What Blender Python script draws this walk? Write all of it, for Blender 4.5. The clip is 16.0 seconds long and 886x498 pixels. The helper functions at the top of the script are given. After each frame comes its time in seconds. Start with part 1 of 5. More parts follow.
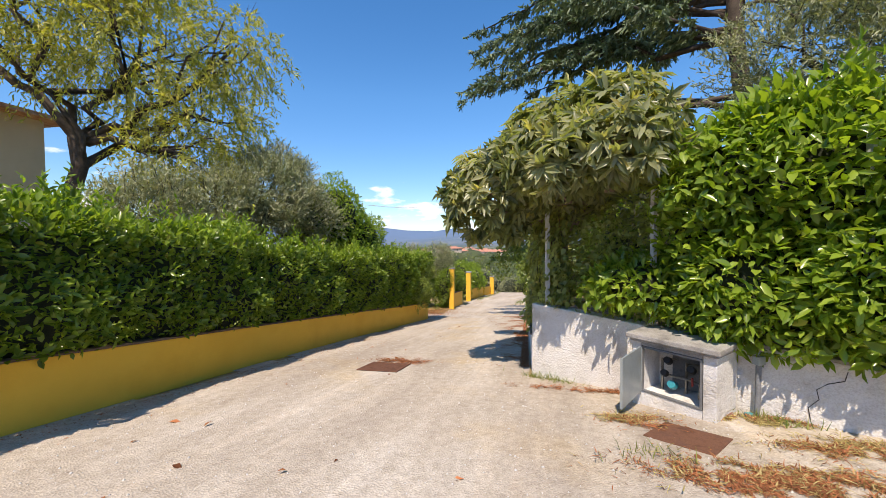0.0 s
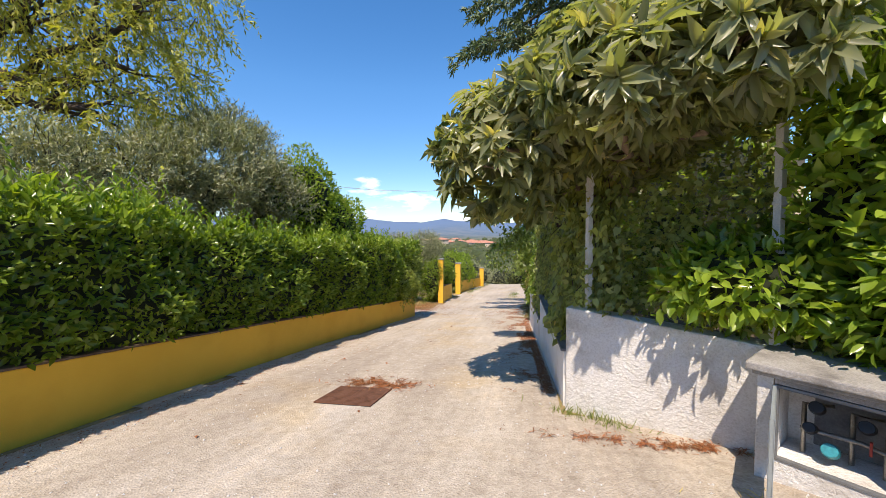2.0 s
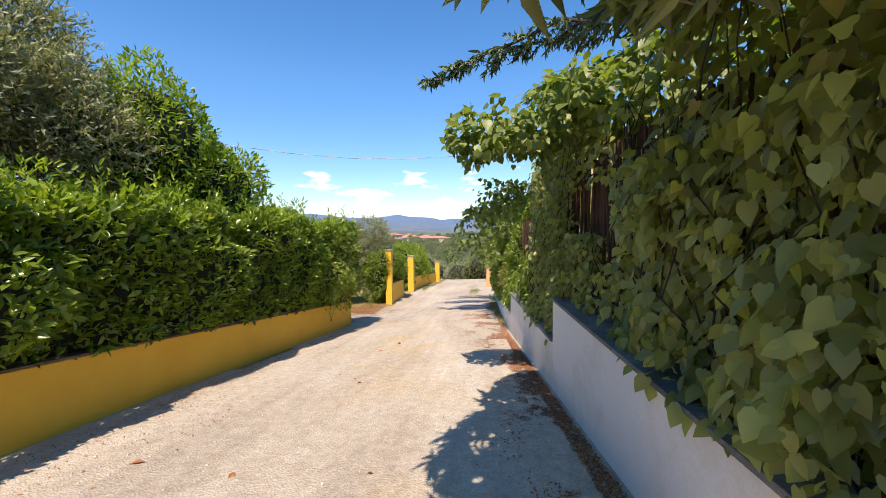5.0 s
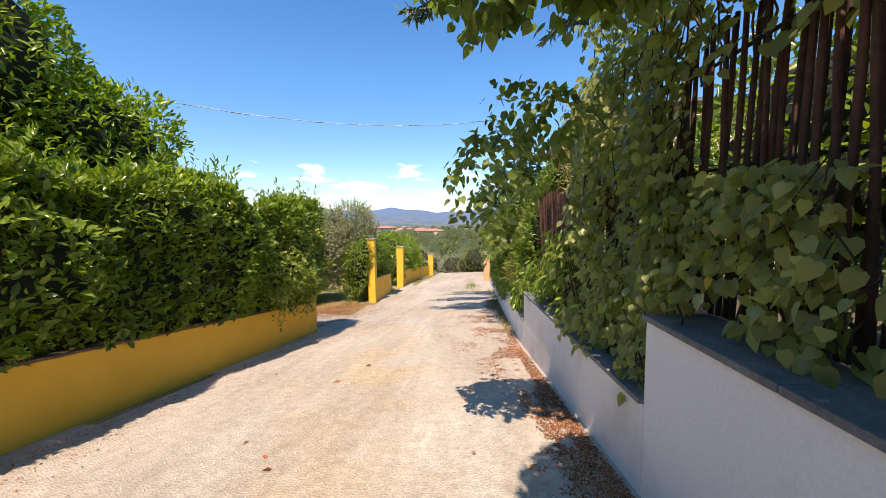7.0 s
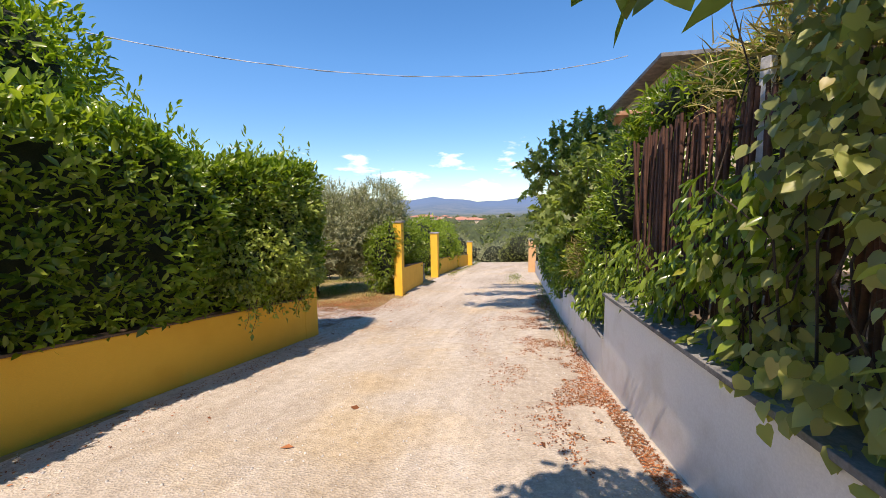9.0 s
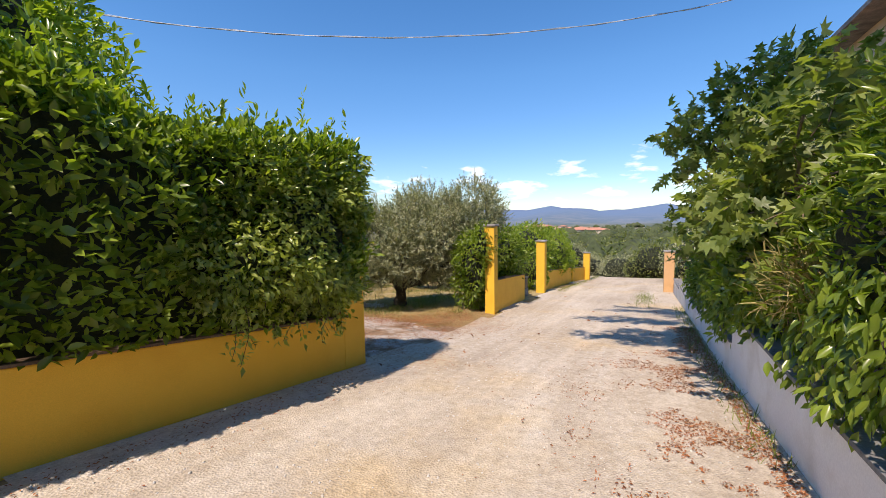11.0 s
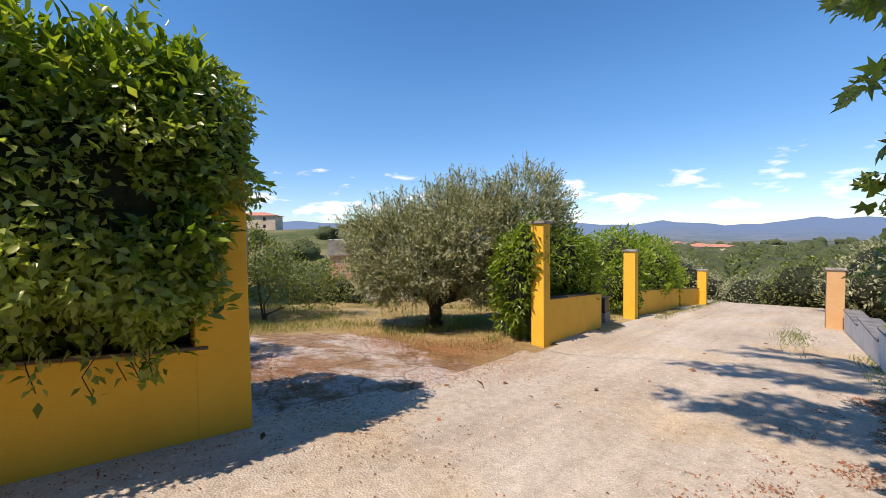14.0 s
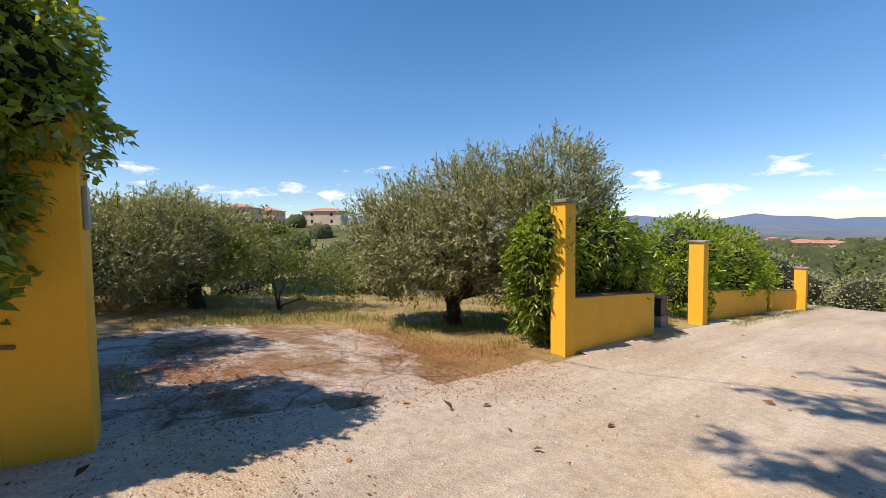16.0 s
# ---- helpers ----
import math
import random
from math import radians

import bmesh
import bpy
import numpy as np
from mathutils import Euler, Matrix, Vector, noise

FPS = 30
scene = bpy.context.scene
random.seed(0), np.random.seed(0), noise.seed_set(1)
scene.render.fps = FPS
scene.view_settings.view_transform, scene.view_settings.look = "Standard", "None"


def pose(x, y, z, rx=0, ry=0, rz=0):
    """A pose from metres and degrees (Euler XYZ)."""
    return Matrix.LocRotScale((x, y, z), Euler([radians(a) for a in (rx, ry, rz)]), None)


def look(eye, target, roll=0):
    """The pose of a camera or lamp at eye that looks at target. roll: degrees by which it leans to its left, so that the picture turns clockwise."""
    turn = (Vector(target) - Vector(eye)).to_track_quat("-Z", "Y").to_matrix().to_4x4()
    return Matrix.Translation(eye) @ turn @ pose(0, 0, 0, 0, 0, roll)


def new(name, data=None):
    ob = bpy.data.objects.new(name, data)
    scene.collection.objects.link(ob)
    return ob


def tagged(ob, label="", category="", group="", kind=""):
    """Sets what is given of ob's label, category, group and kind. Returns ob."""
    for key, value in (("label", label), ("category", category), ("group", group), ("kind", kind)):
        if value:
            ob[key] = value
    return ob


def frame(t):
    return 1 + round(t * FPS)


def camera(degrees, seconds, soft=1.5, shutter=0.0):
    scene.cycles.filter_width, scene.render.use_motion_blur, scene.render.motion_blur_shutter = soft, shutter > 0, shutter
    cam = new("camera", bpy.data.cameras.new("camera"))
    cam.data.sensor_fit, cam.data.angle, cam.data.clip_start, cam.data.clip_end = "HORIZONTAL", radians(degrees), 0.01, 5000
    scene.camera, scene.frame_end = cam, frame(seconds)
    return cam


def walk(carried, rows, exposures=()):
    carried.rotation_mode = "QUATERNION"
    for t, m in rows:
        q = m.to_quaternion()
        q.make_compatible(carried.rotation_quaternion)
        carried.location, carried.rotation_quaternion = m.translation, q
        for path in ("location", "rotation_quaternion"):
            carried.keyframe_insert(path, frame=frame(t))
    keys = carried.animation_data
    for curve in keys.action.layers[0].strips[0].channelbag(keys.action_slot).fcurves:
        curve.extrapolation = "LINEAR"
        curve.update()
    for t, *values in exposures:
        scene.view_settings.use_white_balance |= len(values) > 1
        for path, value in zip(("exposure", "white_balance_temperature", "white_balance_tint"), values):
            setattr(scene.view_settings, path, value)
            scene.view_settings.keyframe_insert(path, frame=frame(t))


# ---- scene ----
cam = camera(99.4, 16.0, 0.8)
METRES, EYE, TILT, LEAN, TURN = 17.6, 1.5, -7.6, 0.0, 15.1
ROWS = [
    (0.0, 0.0, 0.0, 0.0, 0.04, 5.82, 0.41),
    (0.5, -0.002, 0.0207, 0.0004, -0.48, 5.26, 0.48),
    (1.0, -0.0045, 0.0475, 0.0008, -0.7, 4.94, 0.52),
    (1.5, -0.0066, 0.0789, 0.0032, -1.21, 4.63, 0.6),
    (2.0, -0.005, 0.1145, 0.0042, -1.99, 4.47, 0.73),
    (2.5, -0.0043, 0.1502, 0.0045, -3.18, 4.4, 0.87),
    (3.0, -0.0036, 0.1879, 0.0046, -5.72, 4.18, 1.18),
    (3.5, -0.0024, 0.2262, 0.0027, -6.87, 4.05, 1.3),
    (4.0, 0.0017, 0.265, 0.0014, -7.65, 4.01, 1.44),
    (6.5, 0.0389, 0.4382, 0.0017, -9.84, 2.87, 1.89),
    (7.0, 0.0441, 0.4738, 0.0009, -9.73, 2.6, 1.86),
    (7.5, 0.0487, 0.5085, 0.0001, -9.29, 2.43, 1.83),
    (8.0, 0.0561, 0.5391, -0.0019, -7.83, 2.27, 1.71),
    (8.5, 0.065, 0.5703, -0.0018, -5.58, 1.48, 1.42),
    (9.0, 0.0704, 0.6017, -0.0017, -3.52, 1.13, 1.15),
    (9.5, 0.0756, 0.6326, -0.0017, 0.56, 1.24, 0.67),
    (10.0, 0.0813, 0.6623, -0.0009, 5.52, 1.4, 0.09),
    (12.5, 0.1256, 0.809, -0.0039, 21.83, 4.52, -1.89),
    (13.0, 0.1312, 0.8373, -0.0044, 23.48, 4.41, -2.19),
    (13.5, 0.1335, 0.8642, -0.0033, 24.86, 4.39, -2.39),
    (14.0, 0.1343, 0.8897, -0.0038, 27.93, 4.54, -2.79),
    (14.5, 0.1366, 0.9137, -0.0035, 30.76, 4.51, -3.11),
    (15.0, 0.1409, 0.9371, -0.0039, 33.39, 4.17, -3.42),
    (15.5, 0.1453, 0.9592, -0.0037, 35.32, 3.53, -3.63),
    (16.0, 0.1531, 0.981, -0.0044, 37.29, 3.24, -3.83),
]
walk(cam, [(t, pose(0, 0, EYE, TILT, LEAN, TURN) @ pose(METRES * x, METRES * y, METRES * z, 90 + pitch, roll, yaw)) for t, x, y, z, yaw, pitch, roll in ROWS],
     exposures=[(0.0, 0.64, 7100, 17), (3.0, 0.7, 7000, 17), (6.5, 0.82, 7400, 20), (9.5, 0.68, 7300, 20), (13.0, 0.58, 7200, 20), (16.0, 0.48, 7600, 19)])

# ---- world, sun, exposure ----
SUN_EL, SUN_AZ = radians(58), (-0.05, -1.0)      # height, and the way towards the sun on the plan
world = bpy.data.worlds.new("sky")
scene.world = world
world.use_nodes = True
wn, wl = world.node_tree.nodes, world.node_tree.links
wn.clear()
w_out = wn.new("ShaderNodeOutputWorld")
w_bg = wn.new("ShaderNodeBackground")
w_sky = wn.new("ShaderNodeTexSky")
w_sky.sky_type = 'NISHITA'
w_sky.sun_disc = False
w_sky.sun_elevation = SUN_EL
w_sky.sun_rotation = math.atan2(SUN_AZ[0], SUN_AZ[1])
w_sky.altitude = 300
w_sky.air_density, w_sky.dust_density, w_sky.ozone_density = 1.0, 0.1, 3.0
w_bg.inputs["Strength"].default_value = 0.14
w_co = wn.new("ShaderNodeTexCoord")
w_sep = wn.new("ShaderNodeSeparateXYZ")
wl.new(w_co.outputs["Generated"], w_sep.inputs[0])
# low fair-weather clouds: a noise stretched along the horizon
w_map = wn.new("ShaderNodeMapping")
w_map.inputs["Scale"].default_value = (5.0, 5.0, 17.0)
w_map.inputs["Location"].default_value = (3.1, 0.4, 0.9)
wl.new(w_co.outputs["Generated"], w_map.inputs[0])
w_noise = wn.new("ShaderNodeTexNoise")
w_noise.inputs["Scale"].default_value, w_noise.inputs["Detail"].default_value, w_noise.inputs["Roughness"].default_value = 2.1, 8, 0.55
wl.new(w_map.outputs[0], w_noise.inputs["Vector"])
w_band = wn.new("ShaderNodeValToRGB")            # how many clouds at which height
w_band.color_ramp.elements.new(0.09)
w_band.color_ramp.elements.new(0.16)
for e, (p, v) in zip(w_band.color_ramp.elements, ((0.0, 0.30), (0.10, 0.34), (0.17, 0.2), (0.32, 0.0))):
    e.position, e.color = p, (v, v, v, 1)
wl.new(w_sep.outputs["Z"], w_band.inputs[0])
w_add = wn.new("ShaderNodeMath")
w_add.operation = 'ADD'
wl.new(w_noise.outputs["Fac"], w_add.inputs[0])
wl.new(w_band.outputs[0], w_add.inputs[1])
w_cut = wn.new("ShaderNodeMapRange")
w_cut.inputs["From Min"].default_value, w_cut.inputs["From Max"].default_value = 0.86, 1.0
w_cut.inputs["To Max"].default_value = 0.8
wl.new(w_add.outputs[0], w_cut.inputs["Value"])
w_hsv = wn.new("ShaderNodeHueSaturation")
w_hsv.inputs["Saturation"].default_value = 1.3
wl.new(w_sky.outputs[0], w_hsv.inputs["Color"])
w_low = wn.new("ShaderNodeValToRGB")             # clear dry air: a deeper horizon
for e, (p, c) in zip(w_low.color_ramp.elements, ((0.0, (0.55, 0.66, 0.78, 1)), (0.34, (1, 1, 1, 1)))):
    e.position, e.color = p, c
wl.new(w_sep.outputs["Z"], w_low.inputs[0])
w_mul = wn.new("ShaderNodeMix")
w_mul.data_type, w_mul.blend_type = 'RGBA', 'MULTIPLY'
w_mul.inputs["Factor"].default_value = 1.0
wl.new(w_hsv.outputs[0], w_mul.inputs["A"])
wl.new(w_low.outputs[0], w_mul.inputs["B"])
w_mix = wn.new("ShaderNodeMix")
w_mix.data_type = 'RGBA'
w_mix.inputs["B"].default_value = (6.6, 6.9, 7.3, 1)
wl.new(w_cut.outputs[0], w_mix.inputs["Factor"])
wl.new(w_mul.outputs["Result"], w_mix.inputs["A"])
wl.new(w_mix.outputs["Result"], w_bg.inputs["Color"])
wl.new(w_bg.outputs[0], w_out.inputs["Surface"])

sun = new("sun", bpy.data.lights.new("sun", 'SUN'))
sun.data.energy, sun.data.angle, sun.data.color = 3.9, radians(0.53), (1.0, 0.92, 0.8)
_h = math.hypot(*SUN_AZ)
_s = Vector((SUN_AZ[0] / _h * math.cos(SUN_EL), SUN_AZ[1] / _h * math.cos(SUN_EL), math.sin(SUN_EL)))
sun.matrix_world = look(_s * 50, (0, 0, 0))

# ---- the lie of the land ----
def smooth(a, b, v):
    u = min(1.0, max(0.0, (v - a) / (b - a)))
    return u * u * (3 - 2 * u)


def height(x, y):
    """The ground: a drive that falls along y, a field on the left, a valley beyond."""
    yy = min(y, 46.0)
    z = -0.013 + 0.0348 * max(-14.0, min(x, 12.0)) - 0.1288 * min(yy, 20) - 0.098 * max(0.0, yy - 20)
    if y < -8:
        z += 0.12 * (min(y + 8, 0)) if y > -60 else -6.2
    z += 0.14 * (smooth(-4.6, -5.6, x) - smooth(-6.2, -8.5, x)) * smooth(20, 23, y)
    d = math.hypot(x, y)
    if y > 46 or x < -16 or x > 14:
        out = max(y - 46, -16 - x, x - 14, 0.0)
        z -= 0.26 * min(out, 14) + 0.03 * min(max(out - 14, 0), 300) + 0.01 * min(max(out - 314, 0), 1500)
        ang = math.degrees(math.atan2(-x, y))
        hill = smooth(34, 48, ang) * (1 - smooth(100, 130, ang))
        z += hill * (smooth(45, 190, d) * 14.5 + smooth(190, 330, d) * 4)
        z += 5 * smooth(40, 200, d) * noise.noise((x / 130, y / 130, 0.3)) + 14 * smooth(300, 1200, d) * noise.noise((x / 500, y / 500, 3.3))
        far = smooth(1500, 3300, d)
        if far > 0:
            ridge = 0.5 + 0.5 * noise.noise((math.cos(math.radians(ang)) * 5.5 + 5, math.sin(math.radians(ang)) * 5.5, d / 2500))
            ridge += 0.35 * noise.noise((x / 420, y / 420, 7.7)) + 0.15 * noise.noise((x / 170, y / 170, 1.7))
            z += far * max(0.0, ridge - 0.1) * 190
    return z


# ---- materials ----
def nodes_of(name):
    m = bpy.data.materials.new(name)
    m.use_nodes = True
    t = m.node_tree
    return m, t, t.nodes["Principled BSDF"]


def ramp(t, fac, stops):
    r = t.nodes.new("ShaderNodeValToRGB")
    while len(r.color_ramp.elements) < len(stops):
        r.color_ramp.elements.new(0.5)
    for e, (p, c) in zip(r.color_ramp.elements, stops):
        e.position, e.color = p, (*c, 1)
    t.links.new(fac, r.inputs[0])
    return r.outputs[0]


def noise_node(t, scale, detail=6, rough=0.6, vec=None):
    n = t.nodes.new("ShaderNodeTexNoise")
    n.inputs["Scale"].default_value, n.inputs["Detail"].default_value, n.inputs["Roughness"].default_value = scale, detail, rough
    if vec is None:
        vec = t.nodes.new("ShaderNodeNewGeometry").outputs["Position"]
    t.links.new(vec, n.inputs["Vector"])
    return n.outputs["Fac"]


def mix(t, kind, fac, a, b):
    n = t.nodes.new("ShaderNodeMix")
    n.data_type, n.blend_type = 'RGBA', kind
    for key, v in (("Factor", fac), ("A", a), ("B", b)):
        s = n.inputs[key] if key == "Factor" else [i for i in n.inputs if i.name == key and i.type == 'RGBA'][0]
        if isinstance(v, (int, float)):
            s.default_value = v
        elif isinstance(v, tuple):
            s.default_value = (*v, 1)
        else:
            t.links.new(v, s)
    return [o for o in n.outputs if o.type == 'RGBA'][0]


def relief(t, p, fac, strength, dist):
    b = t.nodes.new("ShaderNodeBump")
    b.inputs["Strength"].default_value, b.inputs["Distance"].default_value = strength, dist
    t.links.new(fac, b.inputs["Height"])
    t.links.new(b.outputs[0], p.inputs["Normal"])


def surface(name, cols, scale=3.0, fine=40.0, rough=0.8, bump=0.4, dist=0.01, metal=0.0, grain=0.35, bump_scale=None):
    """A worn surface: three tones over broad patches, a fine grain, and relief."""
    m, t, p = nodes_of(name)
    big = noise_node(t, scale, 5, 0.6)
    n = len(cols)
    c = ramp(t, big, [(0.3 + 0.4 * i / max(1, n - 1), k) for i, k in enumerate(cols)])
    g = noise_node(t, fine, 4, 0.7)
    gc = ramp(t, g, [(0.3, (1 - grain,) * 3), (0.7, (1 + grain * 0.3,) * 3)])
    c = mix(t, 'MULTIPLY', 1.0, c, gc)
    t.links.new(c, p.inputs["Base Color"])
    p.inputs["Roughness"].default_value, p.inputs["Metallic"].default_value = rough, metal
    if bump:
        relief(t, p, noise_node(t, bump_scale or fine, 6, 0.65), bump, dist)
    return m


def leaf_material(name, dark, light, tip=None, rough=0.35, glow=0.35, spec=0.5):
    """Leaves: each one its own tone, some light passing through."""
    m, t, p = nodes_of(name)
    g = t.nodes.new("ShaderNodeNewGeometry")
    stops = [(0.0, dark), (0.75, light)] + ([(0.97, light), (1.0, tip)] if tip else [])
    c = ramp(t, g.outputs["Random Per Island"], stops)
    patch = ramp(t, noise_node(t, 1.3, 3, 0.5), [(0.3, (0.75, 0.8, 0.7)), (0.7, (1.2, 1.15, 1.1))])
    c = mix(t, 'MULTIPLY', 1.0, c, patch)
    t.links.new(c, p.inputs["Base Color"])
    p.inputs["Roughness"].default_value = rough
    p.inputs["Specular IOR Level"].default_value = spec
    tr = t.nodes.new("ShaderNodeBsdfTranslucent")
    warm = mix(t, 'MULTIPLY', 1.0, c, (1.5, 1.6, 0.5))
    t.links.new(warm, tr.inputs["Color"])
    ms = t.nodes.new("ShaderNodeMixShader")
    ms.inputs[0].default_value = glow
    t.links.new(p.outputs[0], ms.inputs[1])
    t.links.new(tr.outputs[0], ms.inputs[2])
    t.links.new(ms.outputs[0], t.nodes["Material Output"].inputs["Surface"])
    return m


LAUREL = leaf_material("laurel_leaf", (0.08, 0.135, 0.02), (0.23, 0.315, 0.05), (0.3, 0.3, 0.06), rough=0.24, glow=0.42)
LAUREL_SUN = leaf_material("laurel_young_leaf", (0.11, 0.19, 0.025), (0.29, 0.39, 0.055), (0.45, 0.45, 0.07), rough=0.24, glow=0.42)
LOQUAT = leaf_material("loquat_leaf", (0.13, 0.15, 0.075), (0.34, 0.35, 0.2), (0.4, 0.33, 0.1), rough=0.3, glow=0.42)
LOQUAT_NEW = leaf_material("loquat_new_leaf", (0.36, 0.34, 0.12), (0.6, 0.54, 0.26), rough=0.5)
IVY = leaf_material("vine_leaf", (0.19, 0.21, 0.075), (0.4, 0.42, 0.16), (0.5, 0.4, 0.15), rough=0.42, glow=0.45)
JASMINE = leaf_material("jasmine_leaf", (0.13, 0.18, 0.04), (0.37, 0.43, 0.12), (0.48, 0.48, 0.17), rough=0.28, glow=0.45)
OLIVE = leaf_material("olive_leaf", (0.16, 0.18, 0.11), (0.37, 0.38, 0.25), (0.45, 0.45, 0.32), rough=0.5, glow=0.25)
CEDAR = leaf_material("cedar_needle", (0.06, 0.1, 0.065), (0.16, 0.22, 0.12), rough=0.6, glow=0.15)
LOCUST = leaf_material("yellow_green_leaf", (0.2, 0.22, 0.04), (0.48, 0.45, 0.1), (0.45, 0.35, 0.06), rough=0.5, glow=0.4)
FIG = leaf_material("fig_leaf", (0.1, 0.145, 0.04), (0.25, 0.31, 0.09), rough=0.45, glow=0.4)
BUSH = leaf_material("shrub_leaf", (0.085, 0.11, 0.03), (0.2, 0.23, 0.065), (0.3, 0.3, 0.1), rough=0.5)
DRYGRASS = leaf_material("dry_grass", (0.22, 0.17, 0.07), (0.5, 0.41, 0.2), rough=0.8, glow=0.2, spec=0.1)
GRASS = leaf_material("green_grass", (0.07, 0.12, 0.03), (0.24, 0.27, 0.08), (0.4, 0.35, 0.14), rough=0.7, glow=0.25, spec=0.2)
LITTER = leaf_material("dead_leaf", (0.12, 0.045, 0.022), (0.4, 0.16, 0.075), (0.45, 0.3, 0.15), rough=0.8, glow=0.05, spec=0.1)
# near-black fill: the shade inside hedges and crowns, put into a colour
SHADE = surface("shade_fill", [(0.012, 0.02, 0.006), (0.03, 0.035, 0.015)], 6, 60, 0.95, 0.6, 0.03)
BARK = surface("grey_brown_bark", [(0.05, 0.035, 0.025), (0.12, 0.09, 0.065)], 6, 45, 0.9, 0.9, 0.03)
OLIVE_BARK = surface("dark_olive_bark", [(0.035, 0.028, 0.02), (0.09, 0.075, 0.055)], 7, 50, 0.9, 1.0, 0.03)
PALE_BARK = surface("pale_branch_bark", [(0.2, 0.14, 0.09), (0.34, 0.26, 0.18)], 6, 45, 0.85, 0.5, 0.01)
YELLOW = surface("yellow_wall_paint", [(0.8, 0.42, 0.03), (0.88, 0.5, 0.045), (0.84, 0.46, 0.036)], 0.9, 120, 0.75, 0.25, 0.004, grain=0.12)
COPING_BROWN = surface("dark_mortar_coping", [(0.1, 0.06, 0.04), (0.22, 0.15, 0.1)], 5, 60, 0.9, 0.5, 0.01)
WHITE_WALL = surface("white_wall_paint", [(0.74, 0.71, 0.66), (0.88, 0.87, 0.85), (0.86, 0.855, 0.845)], 1.6, 70, 0.85, 0.35, 0.004, grain=0.1)
SLATE = surface("grey_slab", [(0.1, 0.105, 0.11), (0.2, 0.2, 0.2), (0.3, 0.29, 0.27)], 3, 50, 0.8, 0.4, 0.006)
CONCRETE = surface("weathered_concrete", [(0.2, 0.185, 0.165), (0.34, 0.32, 0.29), (0.42, 0.4, 0.37)], 4, 60, 0.9, 0.6, 0.008)
FRAME_METAL = surface("dull_frame_metal", [(0.16, 0.165, 0.165), (0.24, 0.245, 0.24)], 5, 60, 0.55, 0.1, 0.002, metal=0.3, grain=0.2)
GREY_METAL = surface("grey_painted_metal", [(0.3, 0.34, 0.34), (0.38, 0.42, 0.42)], 3, 60, 0.45, 0.1, 0.002, metal=0.3, grain=0.12)
DARK_METAL = surface("dark_iron", [(0.03, 0.03, 0.032), (0.07, 0.065, 0.06)], 8, 80, 0.6, 0.2, 0.002, metal=0.6)
RUST = surface("rusty_iron", [(0.11, 0.045, 0.025), (0.2, 0.09, 0.05), (0.15, 0.07, 0.045)], 7, 90, 0.85, 0.5, 0.004, metal=0.2)
WHITE_METAL = surface("chipped_white_metal", [(0.6, 0.6, 0.58), (0.78, 0.78, 0.76)], 9, 80, 0.5, 0.2, 0.002, grain=0.2)
CANE = surface("brown_cane", [(0.055, 0.022, 0.014), (0.13, 0.055, 0.032)], 6, 60, 0.75, 0.4, 0.006)
BLUE_PLASTIC = surface("teal_plastic", [(0.02, 0.25, 0.3), (0.04, 0.32, 0.36)], 5, 50, 0.4, 0.0)
BLACK_PLASTIC = surface("black_plastic", [(0.015, 0.015, 0.016), (0.03, 0.03, 0.03)], 5, 50, 0.45, 0.0)
BRASS = surface("tarnished_pipe", [(0.22, 0.2, 0.17), (0.4, 0.38, 0.34)], 9, 60, 0.4, 0.1, 0.002, metal=0.8)
BEIGE = surface("beige_render", [(0.56, 0.45, 0.29), (0.64, 0.53, 0.36)], 0.7, 60, 0.85, 0.2, 0.004, grain=0.12)
PEACH = surface("peach_paint", [(0.62, 0.36, 0.16), (0.7, 0.43, 0.22)], 1.5, 60, 0.8, 0.2, 0.004, grain=0.15)
ROOF = surface("terracotta_tile", [(0.36, 0.15, 0.07), (0.5, 0.27, 0.15), (0.58, 0.38, 0.26)], 4, 40, 0.85, 0.3, 0.006)
FAR_ROOF = surface("far_red_roof", [(0.5, 0.2, 0.12), (0.6, 0.3, 0.2)], 0.4, 6, 0.9, 0.0)
FAR_WALL = surface("far_house_wall", [(0.55, 0.42, 0.3), (0.68, 0.57, 0.44)], 0.3, 4, 0.9, 0.0, grain=0.1)
GLASS_DARK = surface("dark_window", [(0.02, 0.025, 0.03), (0.05, 0.055, 0.06)], 2, 20, 0.15, 0.0)
NET = surface("green_shade_net", [(0.02, 0.1, 0.085), (0.045, 0.16, 0.13)], 4, 120, 0.8, 0.3, 0.004)
WIRE = surface("pale_cable", [(0.45, 0.47, 0.5), (0.6, 0.62, 0.65)], 5, 50, 0.5, 0.0)
WHITE_STONE = surface("white_rubble", [(0.5, 0.48, 0.44), (0.72, 0.7, 0.66)], 6, 50, 0.9, 0.5, 0.02)


def stucco_material():
    m, t, p = nodes_of("rough_white_stucco")
    c = ramp(t, noise_node(t, 2.2, 6, 0.65), [(0.3, (0.5, 0.46, 0.4)), (0.48, (0.69, 0.67, 0.63)), (0.7, (0.77, 0.76, 0.73))])
    c = mix(t, 'MULTIPLY', 1.0, c, ramp(t, noise_node(t, 55, 3, 0.6), [(0.3, (0.82, 0.8, 0.77)), (0.55, (1, 1, 1))]))
    t.links.new(c, p.inputs["Base Color"])
    p.inputs["Roughness"].default_value = 0.95
    relief(t, p, noise_node(t, 30, 6, 0.62), 0.75, 0.026)
    return m


